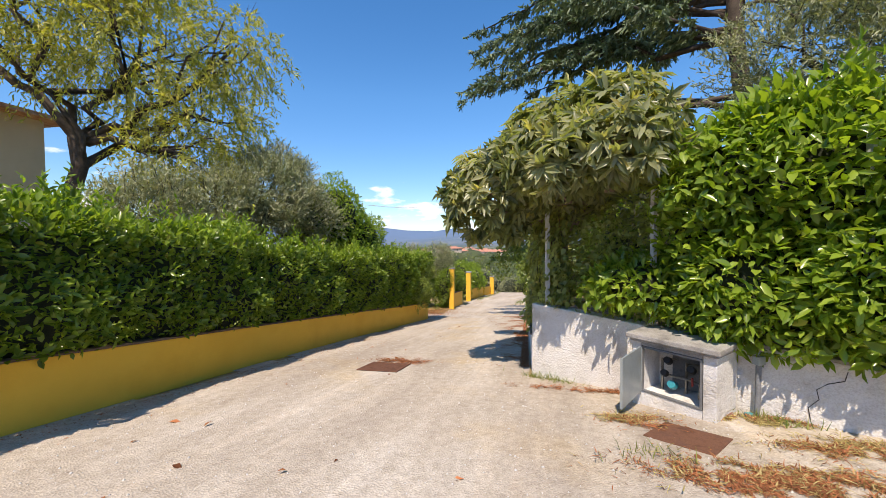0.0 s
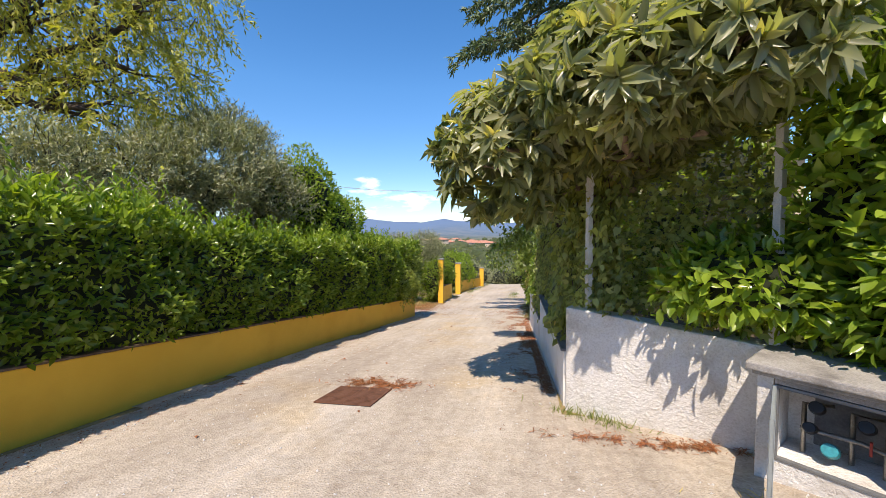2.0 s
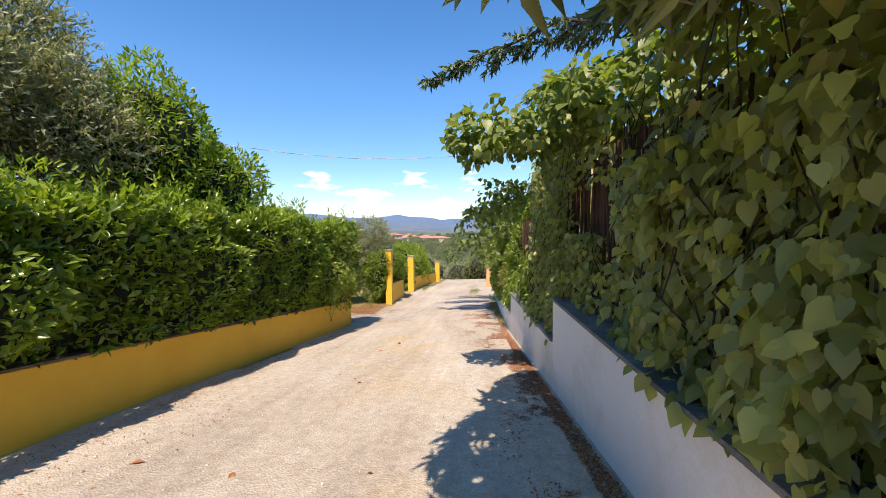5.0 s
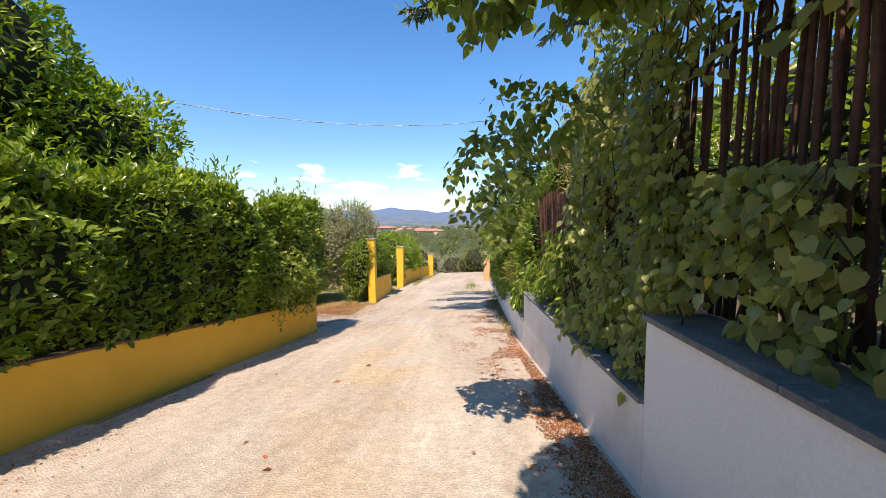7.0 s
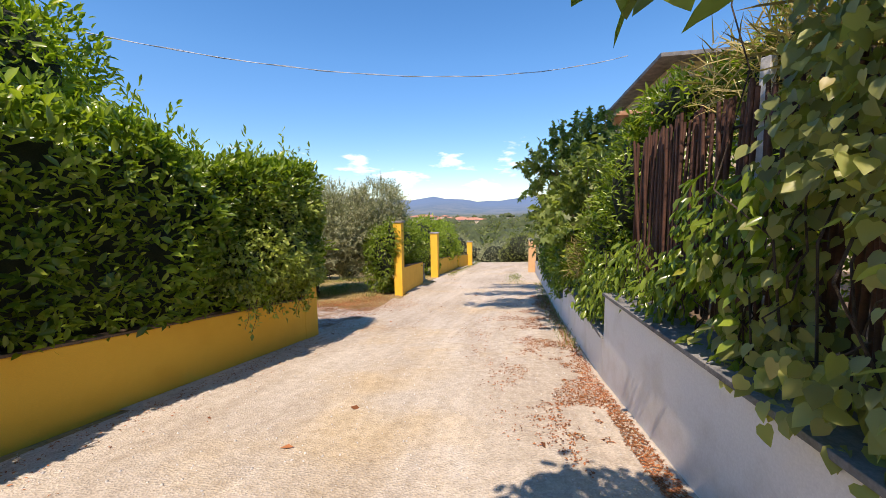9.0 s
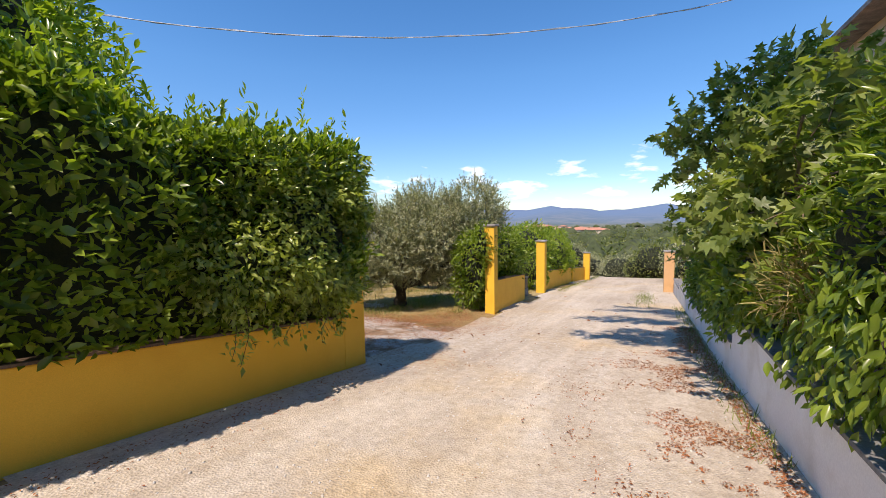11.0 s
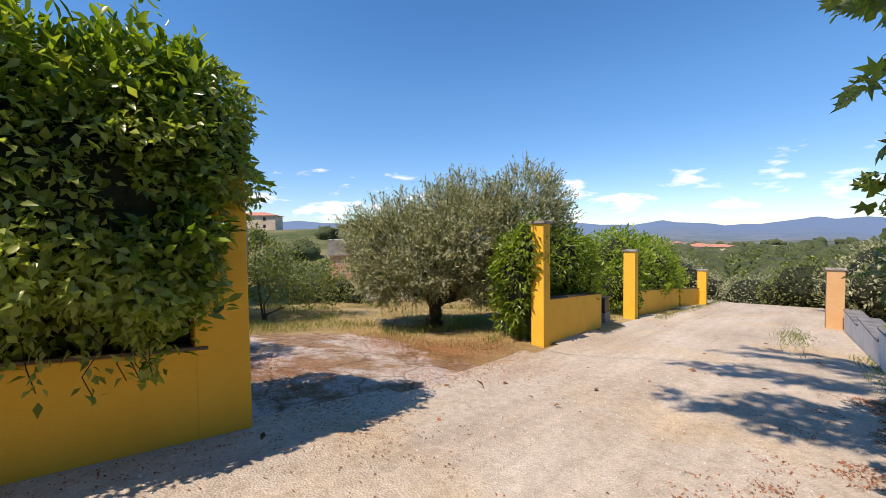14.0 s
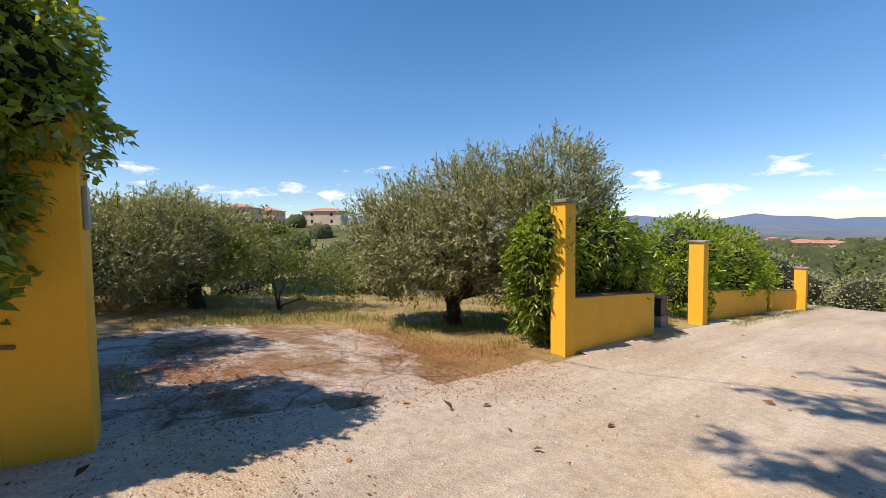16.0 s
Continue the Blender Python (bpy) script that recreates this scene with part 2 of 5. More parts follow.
def road_material():
    """Pale worn concrete and gravel: wheel tracks, patches, stones."""
    m, t, p = nodes_of("pale_gravel_road")
    pos = t.nodes.new("ShaderNodeNewGeometry").outputs["Position"]
    st = t.nodes.new("ShaderNodeMapping")
    st.inputs["Scale"].default_value = (1.0, 0.22, 1.0)
    t.links.new(pos, st.inputs[0])
    c = ramp(t, noise_node(t, 0.9, 6, 0.6, st.outputs[0]), [(0.3, (0.4, 0.345, 0.28)), (0.5, (0.5, 0.44, 0.36)), (0.68, (0.58, 0.53, 0.455))])
    sand = ramp(t, noise_node(t, 0.5, 4, 0.6), [(0.52, (1, 1, 1)), (0.7, (1.04, 0.95, 0.78))])
    c = mix(t, 'MULTIPLY', 1.0, c, sand)
    tr = t.nodes.new("ShaderNodeMapping")          # pale lines worn by wheels
    tr.inputs["Scale"].default_value = (2.6, 0.07, 1.0)
    t.links.new(pos, tr.inputs[0])
    c = mix(t, 'MULTIPLY', 1.0, c, ramp(t, noise_node(t, 1.0, 7, 0.7, tr.outputs[0]), [(0.35, (0.9, 0.89, 0.88)), (0.55, (1, 1, 1)), (0.7, (1.14, 1.12, 1.1))]))
    v = t.nodes.new("ShaderNodeTexVoronoi")
    v.inputs["Scale"].default_value = 55
    t.links.new(pos, v.inputs["Vector"])
    c = mix(t, 'MULTIPLY', 0.5, c, ramp(t, v.outputs["Color"], [(0.1, (0.68, 0.66, 0.64)), (0.6, (1.0, 1.0, 1.0)), (0.95, (1.2, 1.2, 1.18))]))
    c = mix(t, 'MULTIPLY', 1.0, c, ramp(t, noise_node(t, 9, 5, 0.7), [(0.3, (0.8, 0.78, 0.75)), (0.6, (1.05, 1.05, 1.05))]))
    t.links.new(c, p.inputs["Base Color"])
    p.inputs["Roughness"].default_value = 0.95
    p.inputs["Specular IOR Level"].default_value = 0.2
    h = t.nodes.new("ShaderNodeMath")
    h.operation = 'ADD'
    t.links.new(v.outputs["Distance"], h.inputs[0])
    t.links.new(noise_node(t, 18, 6, 0.75), h.inputs[1])
    relief(t, p, h.outputs[0], 0.55, 0.014)
    return m


def drive_material():
    """An old cracked slab half buried under earth and needles."""
    m, t, p = nodes_of("cracked_slab_and_earth")
    pos = t.nodes.new("ShaderNodeNewGeometry").outputs["Position"]
    slab_c = ramp(t, noise_node(t, 2.2, 6, 0.65), [(0.3, (0.36, 0.32, 0.28)), (0.55, (0.5, 0.46, 0.41)), (0.75, (0.58, 0.55, 0.5))])
    earth = ramp(t, noise_node(t, 7, 6, 0.7), [(0.3, (0.14, 0.09, 0.055)), (0.55, (0.3, 0.2, 0.12)), (0.75, (0.4, 0.31, 0.21))])
    cover = noise_node(t, 0.75, 7, 0.66)
    over = t.nodes.new("ShaderNodeMapRange")
    over.inputs["From Min"].default_value, over.inputs["From Max"].default_value = 0.46, 0.54
    t.links.new(cover, over.inputs["Value"])
    c = mix(t, 'MIX', over.outputs[0], earth, slab_c)
    warp = t.nodes.new("ShaderNodeTexNoise")
    warp.inputs["Scale"].default_value = 2.5
    t.links.new(pos, warp.inputs["Vector"])
    bent = mix(t, 'ADD', 0.35, pos, warp.outputs["Color"])
    v = t.nodes.new("ShaderNodeTexVoronoi")
    v.feature = 'DISTANCE_TO_EDGE'
    v.inputs["Scale"].default_value = 0.9
    t.links.new(bent, v.inputs["Vector"])
    c = mix(t, 'MULTIPLY', 0.8, c, ramp(t, v.outputs["Distance"], [(0.0, (0.35, 0.28, 0.2)), (0.03, (1, 1, 1))]))
    c = mix(t, 'MULTIPLY', 1.0, c, ramp(t, noise_node(t, 45, 4, 0.7), [(0.3, (0.72, 0.7, 0.68)), (0.65, (1.08, 1.08, 1.08))]))
    t.links.new(c, p.inputs["Base Color"])
    p.inputs["Roughness"].default_value = 0.95
    relief(t, p, noise_node(t, 16, 6, 0.7), 0.6, 0.02)
    return m


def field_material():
    """Near: dry grass and earth. Far: woods, fields, then air haze painted in as a blue tint."""
    m, t, p = nodes_of("dry_field_and_valley")
    pos = t.nodes.new("ShaderNodeNewGeometry").outputs["Position"]
    near = ramp(t, noise_node(t, 1.1, 7, 0.65), [(0.3, (0.16, 0.13, 0.06)), (0.45, (0.33, 0.25, 0.12)), (0.6, (0.42, 0.33, 0.17)), (0.75, (0.2, 0.2, 0.07))])
    near = mix(t, 'MULTIPLY', 1.0, near, ramp(t, noise_node(t, 30, 4, 0.7), [(0.3, (0.6, 0.6, 0.6)), (0.65, (1.1, 1.1, 1.1))]))
    v = t.nodes.new("ShaderNodeTexVoronoi")
    v.inputs["Scale"].default_value = 0.012
    t.links.new(pos, v.inputs["Vector"])
    fields = ramp(t, v.outputs["Color"], [(0.1, (0.055, 0.085, 0.035)), (0.45, (0.11, 0.14, 0.06)), (0.7, (0.3, 0.25, 0.14)), (0.9, (0.16, 0.17, 0.08))])
    woods = ramp(t, noise_node(t, 0.03, 8, 0.7), [(0.42, (0.04, 0.065, 0.025)), (0.6, (0.26, 0.22, 0.12))])
    far = mix(t, 'MIX', 0.5, fields, woods)
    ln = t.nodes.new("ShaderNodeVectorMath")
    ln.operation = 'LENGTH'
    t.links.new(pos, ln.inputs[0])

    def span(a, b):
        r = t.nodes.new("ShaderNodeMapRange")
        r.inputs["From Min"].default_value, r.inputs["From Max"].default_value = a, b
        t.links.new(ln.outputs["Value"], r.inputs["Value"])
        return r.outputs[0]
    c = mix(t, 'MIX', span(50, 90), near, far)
    # painted haze: the ground's own colour fades to blue-grey from 300 m
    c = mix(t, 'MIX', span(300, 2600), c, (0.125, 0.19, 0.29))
    t.links.new(c, p.inputs["Base Color"])
    p.inputs["Roughness"].default_value = 1.0
    p.inputs["Specular IOR Level"].default_value = 0.05
    return m


def brick_material():
    m, t, p = nodes_of("hollow_pink_brick")
    b = t.nodes.new("ShaderNodeTexBrick")
    b.inputs["Color1"].default_value, b.inputs["Color2"].default_value = (0.55, 0.27, 0.16, 1), (0.62, 0.36, 0.24, 1)
    b.inputs["Mortar"].default_value = (0.5, 0.46, 0.42, 1)
    b.inputs["Scale"].default_value, b.inputs["Mortar Size"].default_value = 1.0, 0.012
    b.inputs["Brick Width"].default_value, b.inputs["Row Height"].default_value = 0.3, 0.2
    mp = t.nodes.new("ShaderNodeMapping")
    mp.inputs["Rotation"].default_value = (radians(90), 0, 0)
    t.links.new(t.nodes.new("ShaderNodeTexCoord").outputs["Object"], mp.inputs[0])
    t.links.new(mp.outputs[0], b.inputs["Vector"])
    t.links.new(b.outputs["Color"], p.inputs["Base Color"])
    p.inputs["Roughness"].default_value = 0.95
    return m


STUCCO, ROAD, FIELD, BRICK, DRIVE = stucco_material(), road_material(), field_material(), brick_material(), drive_material()

# ---- building blocks ----
RNG = np.random.default_rng(7)


def thing(name, label, category, at=(0, 0, 0), kind="", group=""):
    """An empty at a thing's base, to carry its parts."""
    ob = new(name)
    ob.location = at
    ob.empty_display_size = 0.1
    return tagged(ob, label, category, group, kind)


def attach(ob, parent):
    if parent is not None:
        ob.parent = parent
        p = parent
        off = Vector((0, 0, 0))
        while p is not None:
            off += p.location
            p = p.parent
        ob.matrix_parent_inverse = Matrix.Translation(-off)
    return ob


def part(name, bm, material, parent=None, label="", kind="", soft=False):
    me = bpy.data.meshes.new(name)
    bm.to_mesh(me)
    bm.free()
    me.materials.append(material)
    if soft:
        me.polygons.foreach_set("use_smooth", [True] * len(me.polygons))
    return tagged(attach(new(name, me), parent), label, kind=kind)


def raw(name, verts, faces, material, parent=None, label="", kind="", soft=False):
    """A mesh from arrays: verts (n, 3), faces (m, k)."""
    verts, faces = np.asarray(verts, np.float32), np.asarray(faces, np.int32)
    me = bpy.data.meshes.new(name)
    me.vertices.add(len(verts))
    me.vertices.foreach_set("co", verts.ravel())
    k = faces.shape[1]
    me.loops.add(faces.size)
    me.loops.foreach_set("vertex_index", faces.ravel())
    me.polygons.add(len(faces))
    me.polygons.foreach_set("loop_start", np.arange(0, faces.size, k, dtype=np.int32))
    if soft:
        me.polygons.foreach_set("use_smooth", np.ones(len(faces), bool))
    me.update(calc_edges=True)
    me.materials.append(material)
    return tagged(attach(new(name, me), parent), label, kind=kind)


def box_bm(x0, y0, z0, x1, y1, z1, bevel=0.0, turn=0.0, bm=None):
    own = bm is None
    bm = bmesh.new() if own else bm
    r = bmesh.ops.create_cube(bm, size=1)
    m = Matrix.Translation(((x0 + x1) / 2, (y0 + y1) / 2, (z0 + z1) / 2)) @ Matrix.Rotation(turn, 4, 'Z') @ Matrix.Diagonal((x1 - x0, y1 - y0, z1 - z0, 1))
    bmesh.ops.transform(bm, matrix=m, verts=r["verts"])
    if bevel:
        edges = list({e for v in r["verts"] for e in v.link_edges})
        bmesh.ops.bevel(bm, geom=edges, offset=bevel, segments=2, profile=0.6, affect='EDGES')
    return bm


def tube_arrays(paths, seg=6):
    """Tapered tubes: paths is a list of (points, radii). Returns verts, faces."""
    vs, fs, n0 = [], [], 0
    ang = np.linspace(0, 2 * np.pi, seg, endpoint=False)
    for pts, rad in paths:
        pts = np.asarray(pts, float)
        d = np.gradient(pts, axis=0)
        d /= np.linalg.norm(d, axis=1)[:, None] + 1e-9
        ref = np.where(np.abs(d[:, 2:3]) > 0.9, np.array([[1.0, 0, 0]]), np.array([[0, 0, 1.0]]))
        s = np.cross(d, ref)
        s /= np.linalg.norm(s, axis=1)[:, None] + 1e-9
        u = np.cross(s, d)
        ring = pts[:, None] + np.asarray(rad)[:, None, None] * (np.cos(ang)[None, :, None] * s[:, None] + np.sin(ang)[None, :, None] * u[:, None])
        vs.append(ring.reshape(-1, 3))
        for i in range(len(pts) - 1):
            for j in range(seg):
                a, b = n0 + i * seg + j, n0 + i * seg + (j + 1) % seg
                fs.append((a, b, b + seg, a + seg))
        n0 += len(pts) * seg
    return np.concatenate(vs), np.array(fs)


T5 = np.array([(0, 0, 0), (.42, -.5, .10), (.42, .5, .10), (.5, 0, 0), (1, 0, -.12)])
F5 = np.array([(0, 3, 1), (0, 2, 3), (3, 4, 1), (3, 2, 4)])
T7 = np.array([(0, 0, 0), (.25, -.40, .07), (.25, .40, .07), (.62, -.46, .03), (.62, .46, .03), (.42, 0, -.03), (1, 0, -.16)])
F7 = np.array([(0, 5, 1), (0, 2, 5), (1, 5, 3), (5, 2, 4), (5, 6, 3), (5, 4, 6)])
# a lobed leaf, as of fig and vine
T9 = np.array([(0, 0, 0), (.05, -.35, .04), (.05, .35, .04), (.5, -.55, .0), (.5, .55, .0), (.45, -.2, .04), (.45, .2, .04), (.4, 0, -.03), (1, 0, -.12)])
F9 = np.array([(0, 7, 1), (0, 2, 7), (1, 7, 5), (1, 5, 3), (7, 2, 6), (6, 2, 4), (5, 7, 8), (7, 6, 8)])
# a heart-shaped leaf
TH = np.array([(0, 0, 0), (-.12, -.22, .02), (.02, -.45, .05), (.36, -.5, .06), (.7, -.27, .0), (1, 0, -.12), (.7, .27, .0), (.36, .5, .06), (.02, .45, .05), (-.12, .22, .02), (.36, 0, -.02)])
FH = np.array([(10, i, (i + 1) % 10) for i in range(10)])
# a palmate leaf of five lobes
TP = np.array([(0, 0, 0), (-.08, -.2, .0), (.1, -.52, -.06), (.3, -.2, .05), (.64, -.5, -.08), (.6, -.15, .04), (1, 0, -.14), (.6, .15, .04), (.64, .5, -.08), (.3, .2, .05), (.1, .52, -.06), (-.08, .2, .0), (.33, 0, -.02)])
FP = np.array([(12, i, (i + 1) % 12) for i in range(12)])
# a flat blade
T3 = np.array([(0, -.5, 0), (0, .5, 0), (.55, .35, .04), (.55, -.35, .04), (1, 0, -.1)])
F3 = np.array([(0, 1, 2), (0, 2, 3), (3, 2, 4)])


def unit(v):
    return v / (np.linalg.norm(v, axis=1)[:, None] + 1e-9)


def leaves(P, A, U, L, W, T=T5, F=F5):
    """Leaf blades: feet P, ways A, upper sides towards U, lengths L, widths W."""
    A = unit(A)
    S = unit(np.cross(A, U))
    N = np.cross(S, A)
    v = P[:, None] + (T[None, :, 0:1] * L[:, None, None]) * A[:, None] + (T[None, :, 1:2] * W[:, None, None]) * S[:, None] + (T[None, :, 2:3] * L[:, None, None]) * N[:, None]
    f = F[None] + (np.arange(len(P)) * len(T))[:, None, None]
    return v.reshape(-1, 3), f.reshape(-1, 3)


def rnd(n, s=1.0):
    return RNG.normal(0, s, (n, 3))


def vnoise(P, scale, seed=0.0):
    """A cheap smooth noise in about -1..1 of many points at once."""
    q = P / scale + seed
    a = np.sin(q[:, 0] * 1.7 + 1.3 * np.sin(q[:, 1] * 1.1 + q[:, 2])) + np.sin(q[:, 1] * 2.1 + 1.1 * np.sin(q[:, 2] * 1.6 + q[:, 0] * .7)) + np.sin(q[:, 2] * 1.9 + 1.4 * np.sin(q[:, 0] * 1.3 + q[:, 1] * .9))
    return a / 2.4


def foliage(name, P, N, size, wide, material, parent, up=0.35, out=0.8, jit=0.7, T=T5, F=F5, label=""):
    """Leaves at points P of a crown whose outside is N."""
    n = len(P)
    A = N * out + rnd(n, jit) + np.array([0, 0, up])
    U = N * 0.7 + rnd(n, 0.5) + np.array([0, 0, 0.7])
    L = size * RNG.uniform(0.65, 1.25, n)
    v, f = leaves(P, A, U, L, L * wide * RNG.uniform(0.8, 1.2, n), T, F)
    return raw(name, v, f, material, parent, label, soft=False)


def blob_points(blobs, per_m2, depth=0.25, rough=0.16, scale=0.5):
    """Points in the outer shells of a union of ellipsoids (x, y, z, rx, ry, rz), and their outsides."""
    Ps, Ns = [], []
    for i, (x, y, z, a, b, c) in enumerate(blobs):
        area = 4 * math.pi * ((a * b) ** 1.6 / 3 + (a * c) ** 1.6 / 3 + (b * c) ** 1.6 / 3) ** (1 / 1.6)
        n = max(8, int(area * per_m2))
        d = unit(rnd(n))
        N = unit(d / np.array([a, b, c]))
        r = 1 - depth * RNG.random(n) ** 1.6
        P = d * np.array([a, b, c]) * r[:, None]
        P = P + np.array([x, y, z])
        P = P + N * (rough * vnoise(P, scale, i * 3.1) + rough * 0.6 * vnoise(P, scale * 0.35, i))[:, None]
        keep = np.ones(n, bool)
        for j, (x2, y2, z2, a2, b2, c2) in enumerate(blobs):
            if j != i:
                keep &= (((P - np.array([x2, y2, z2])) / np.array([a2, b2, c2])) ** 2).sum(1) > 0.55
        Ps.append(P[keep])
        Ns.append(N[keep])
    return np.concatenate(Ps), np.concatenate(Ns)


# solid cores added inside crowns, coloured as their inner shade
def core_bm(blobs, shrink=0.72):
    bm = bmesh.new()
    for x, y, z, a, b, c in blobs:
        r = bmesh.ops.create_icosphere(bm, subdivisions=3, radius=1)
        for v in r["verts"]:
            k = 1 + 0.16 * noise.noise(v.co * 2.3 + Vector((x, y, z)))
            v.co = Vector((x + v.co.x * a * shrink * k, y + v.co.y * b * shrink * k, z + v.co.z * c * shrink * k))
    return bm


def limb(a, b, r0, r1, n=6, sag=0.0, wob=0.08):
    a, b = np.asarray(a, float), np.asarray(b, float)
    t = np.linspace(0, 1, n)[:, None]
    p = a + (b - a) * t
    L = np.linalg.norm(b - a)
    w = rnd(n, wob * L / 2)
    w[0] = w[-1] = 0
    p = p + w + np.array([0, 0, 1]) * sag * L * (4 * t * (1 - t))
    return p, np.linspace(r0, r1, n)


def hedge_points(line, tops, back, per_m2, overhang, foot, rough=0.13):
    """Points over the face, top and back of a clipped hedge along a polyline (x, y)."""
    line = np.array(line, float)
    seg = np.diff(line, axis=0)
    ln = np.hypot(seg[:, 0], seg[:, 1])
    s = np.concatenate([[0], np.cumsum(ln)])
    total = s[-1]

    def pos(u):
        return np.stack([np.interp(u, s, line[:, 0]), np.interp(u, s, line[:, 1])], 1)
    d = np.stack([np.interp(np.linspace(0, total, 50), (s[1:] + s[:-1]) / 2, seg[:, i] / ln) for i in (0, 1)], 1)

    def side(u):
        i = np.clip((u / total * 49).astype(int), 0, 49)
        return np.stack([d[i, 1], -d[i, 0]], 1)       # the road's side: to the right of the way along the line
    out_p, out_n = [], []
    hmean = float(np.mean([t[1] for t in tops]))
    for which, area in (("face", total * hmean), ("top", total * back), ("back", total * hmean * 0.5), ("end", back * hmean * 1.2)):
        n = int(area * per_m2)
        u = RNG.random(n) * total
        if which == "end":
            u = np.full(n, total) - 0.05
        p, q = pos(u), side(u)
        top = np.interp(u, [t[0] for t in tops], [t[1] for t in tops])
        low = np.interp(u, [t[0] for t in foot], [t[1] for t in foot])
        h = RNG.random(n)
        N = np.zeros((n, 3))
        if which == "face":
            z = low + (top - low) * h
            off = overhang * np.minimum(1, 0.35 + 2.2 * h) * np.minimum(1, (1.15 - h) * 4)
            N[:, :2] = q
            N[:, 2] = 0.15 + 0.6 * (h > 0.85)
        elif which == "top":
            z = top
            off = overhang - h * (back + overhang)
            N[:, 2] = 1
            N[:, :2] = q * (0.4 - 0.8 * h)[:, None]
        elif which == "back":
            z = low + (top - low) * (0.5 + 0.5 * h)
            off = np.full(n, -back)
            N[:, :2] = -q
        else:
            z = low + (top - low) * RNG.random(n)
            off = overhang - h * (back + overhang)
            N[:, :2] = np.stack([-q[:, 1], q[:, 0]], 1)
        P = np.column_stack([p + q * off[:, None], z])
        N = unit(N)
        P = P + N * (rough * vnoise(P, 0.45) + rough * 0.5 * vnoise(P, 0.16, 2) - 0.18 * RNG.random(n) ** 2)[:, None]
        out_p.append(P)
        out_n.append(N)
    return np.concatenate(out_p), np.concatenate(out_n)


def prism(line, thick, low, top, name, material, parent, label="", kind="", bevel=0.012, side=1.0):
    """A wall along a polyline: its road face on the line, its thickness to the other side."""
    bm = bmesh.new()
    rows = []
    for i, (x, y) in enumerate(line):
        a = Vector(line[max(0, i - 1)])
        b = Vector(line[min(len(line) - 1, i + 1)])
        d = (b - a).normalized()
        o = Vector((-d.y, d.x)) * thick * side
        rows.append([bm.verts.new(v) for v in ((x, y, low(x, y)), (x, y, top(x, y)), (x + o.x, y + o.y, top(x, y)), (x + o.x, y + o.y, low(x, y)))])
    for r, q in zip(rows, rows[1:]):
        for k in range(4):
            bm.faces.new((r[k], r[(k + 1) % 4], q[(k + 1) % 4], q[k]))
    bm.faces.new(rows[0])
    bm.faces.new(rows[-1][::-1])
    bmesh.ops.recalc_face_normals(bm, faces=bm.faces)
    if bevel:
        es = [e for e in bm.edges if e.calc_face_angle(0) > 0.6]
        bmesh.ops.bevel(bm, geom=es, offset=bevel, segments=2, profile=0.6, affect='EDGES')
    return part(name, bm, material, parent, label, kind)


def sheet(name, xs, ys, lift, material, label, inside=None):
    n, m = len(xs), len(ys)
    v = np.array([(x, y, height(x, y) + lift) for y in ys for x in xs])
    f = [(j * n + i, j * n + i + 1, (j + 1) * n + i + 1, (j + 1) * n + i) for j in range(m - 1) for i in range(n - 1)
         if inside is None or inside((xs[i] + xs[i + 1]) / 2, (ys[j] + ys[j + 1]) / 2)]
    return raw(name, v, np.array(f), material, None, label, "structure", soft=True)


# ---- ground and road ----
def spread(lo, hi, step, far):
    a = list(np.arange(lo, hi + 1e-6, step))
    g, s = hi, step
    up, down = [], []
    while g < far:
        s *= 1.16
        g += s
        up.append(g)
    g, s = lo, step
    while g > -far:
        s *= 1.16
        g -= s
        down.append(g)
    return [float(k) for k in down[::-1] + a + up]


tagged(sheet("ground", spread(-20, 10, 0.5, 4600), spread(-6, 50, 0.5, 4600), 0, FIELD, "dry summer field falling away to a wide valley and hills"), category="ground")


def road_edge(y):
    """The road's two sides."""
    left = -5.5 - 0.25 * math.sin(y * 0.9) - 0.12 * math.sin(y * 2.3 + 1)
    if 16.5 < y < 23:
        left = -5.45 - 0.12 * math.sin(y * 1.9)
    right = -0.25 if 6.3 < y < 27 else (9 if y <= 6.3 else 0.2 + 0.2 * math.sin(y))
    return left, right


tagged(sheet("road", [float(v) for v in np.arange(-9, 9.01, 0.25)], [float(v) for v in np.arange(-6, 47.01, 0.25)], 0.022, ROAD,
             "pale worn gravel and concrete drive running downhill", lambda x, y: road_edge(y)[0] < x < road_edge(y)[1]), category="road")
tagged(sheet("driveway", [float(v) for v in np.arange(-11, -5, 0.25)], [float(v) for v in np.arange(16.5, 23, 0.25)], 0.012, DRIVE,
             "cracked concrete drive-in half covered by earth and needles beside the yellow pillar",
             lambda x, y: -10.4 + 0.5 * math.sin(y * 2) < x < -5.2 and y < 20.3 + 0.4 * math.sin(x * 1.3) + 0.15 * (x + 9)), category="driveway")

# ---- yellow wall along the drive, with its gate pillar ----
YLINE = [(-5.25, -4.0), (-5.32, 2.4), (-5.48, 6.0), (-5.5, 10.0), (-5.4, 13.0), (-5.3, 16.5)]
yellow_wall = thing("yellow_wall", "yellow painted garden wall with a thin dark coping, foot in shade", "wall", (-5.5, 8, height(-5.5, 8)))
YTOP = 0.76
prism(YLINE, 0.28, lambda x, y: height(x, y) - 0.3, lambda x, y: height(x, y) + YTOP, "wall_body", YELLOW, yellow_wall)
prism([(x + 0.02, y) for x, y in YLINE], 0.32, lambda x, y: height(x, y) + YTOP + 0.003, lambda x, y: height(x, y) + YTOP + 0.03, "coping", COPING_BROWN, yellow_wall, "thin dark weathered coping", bevel=0.006)


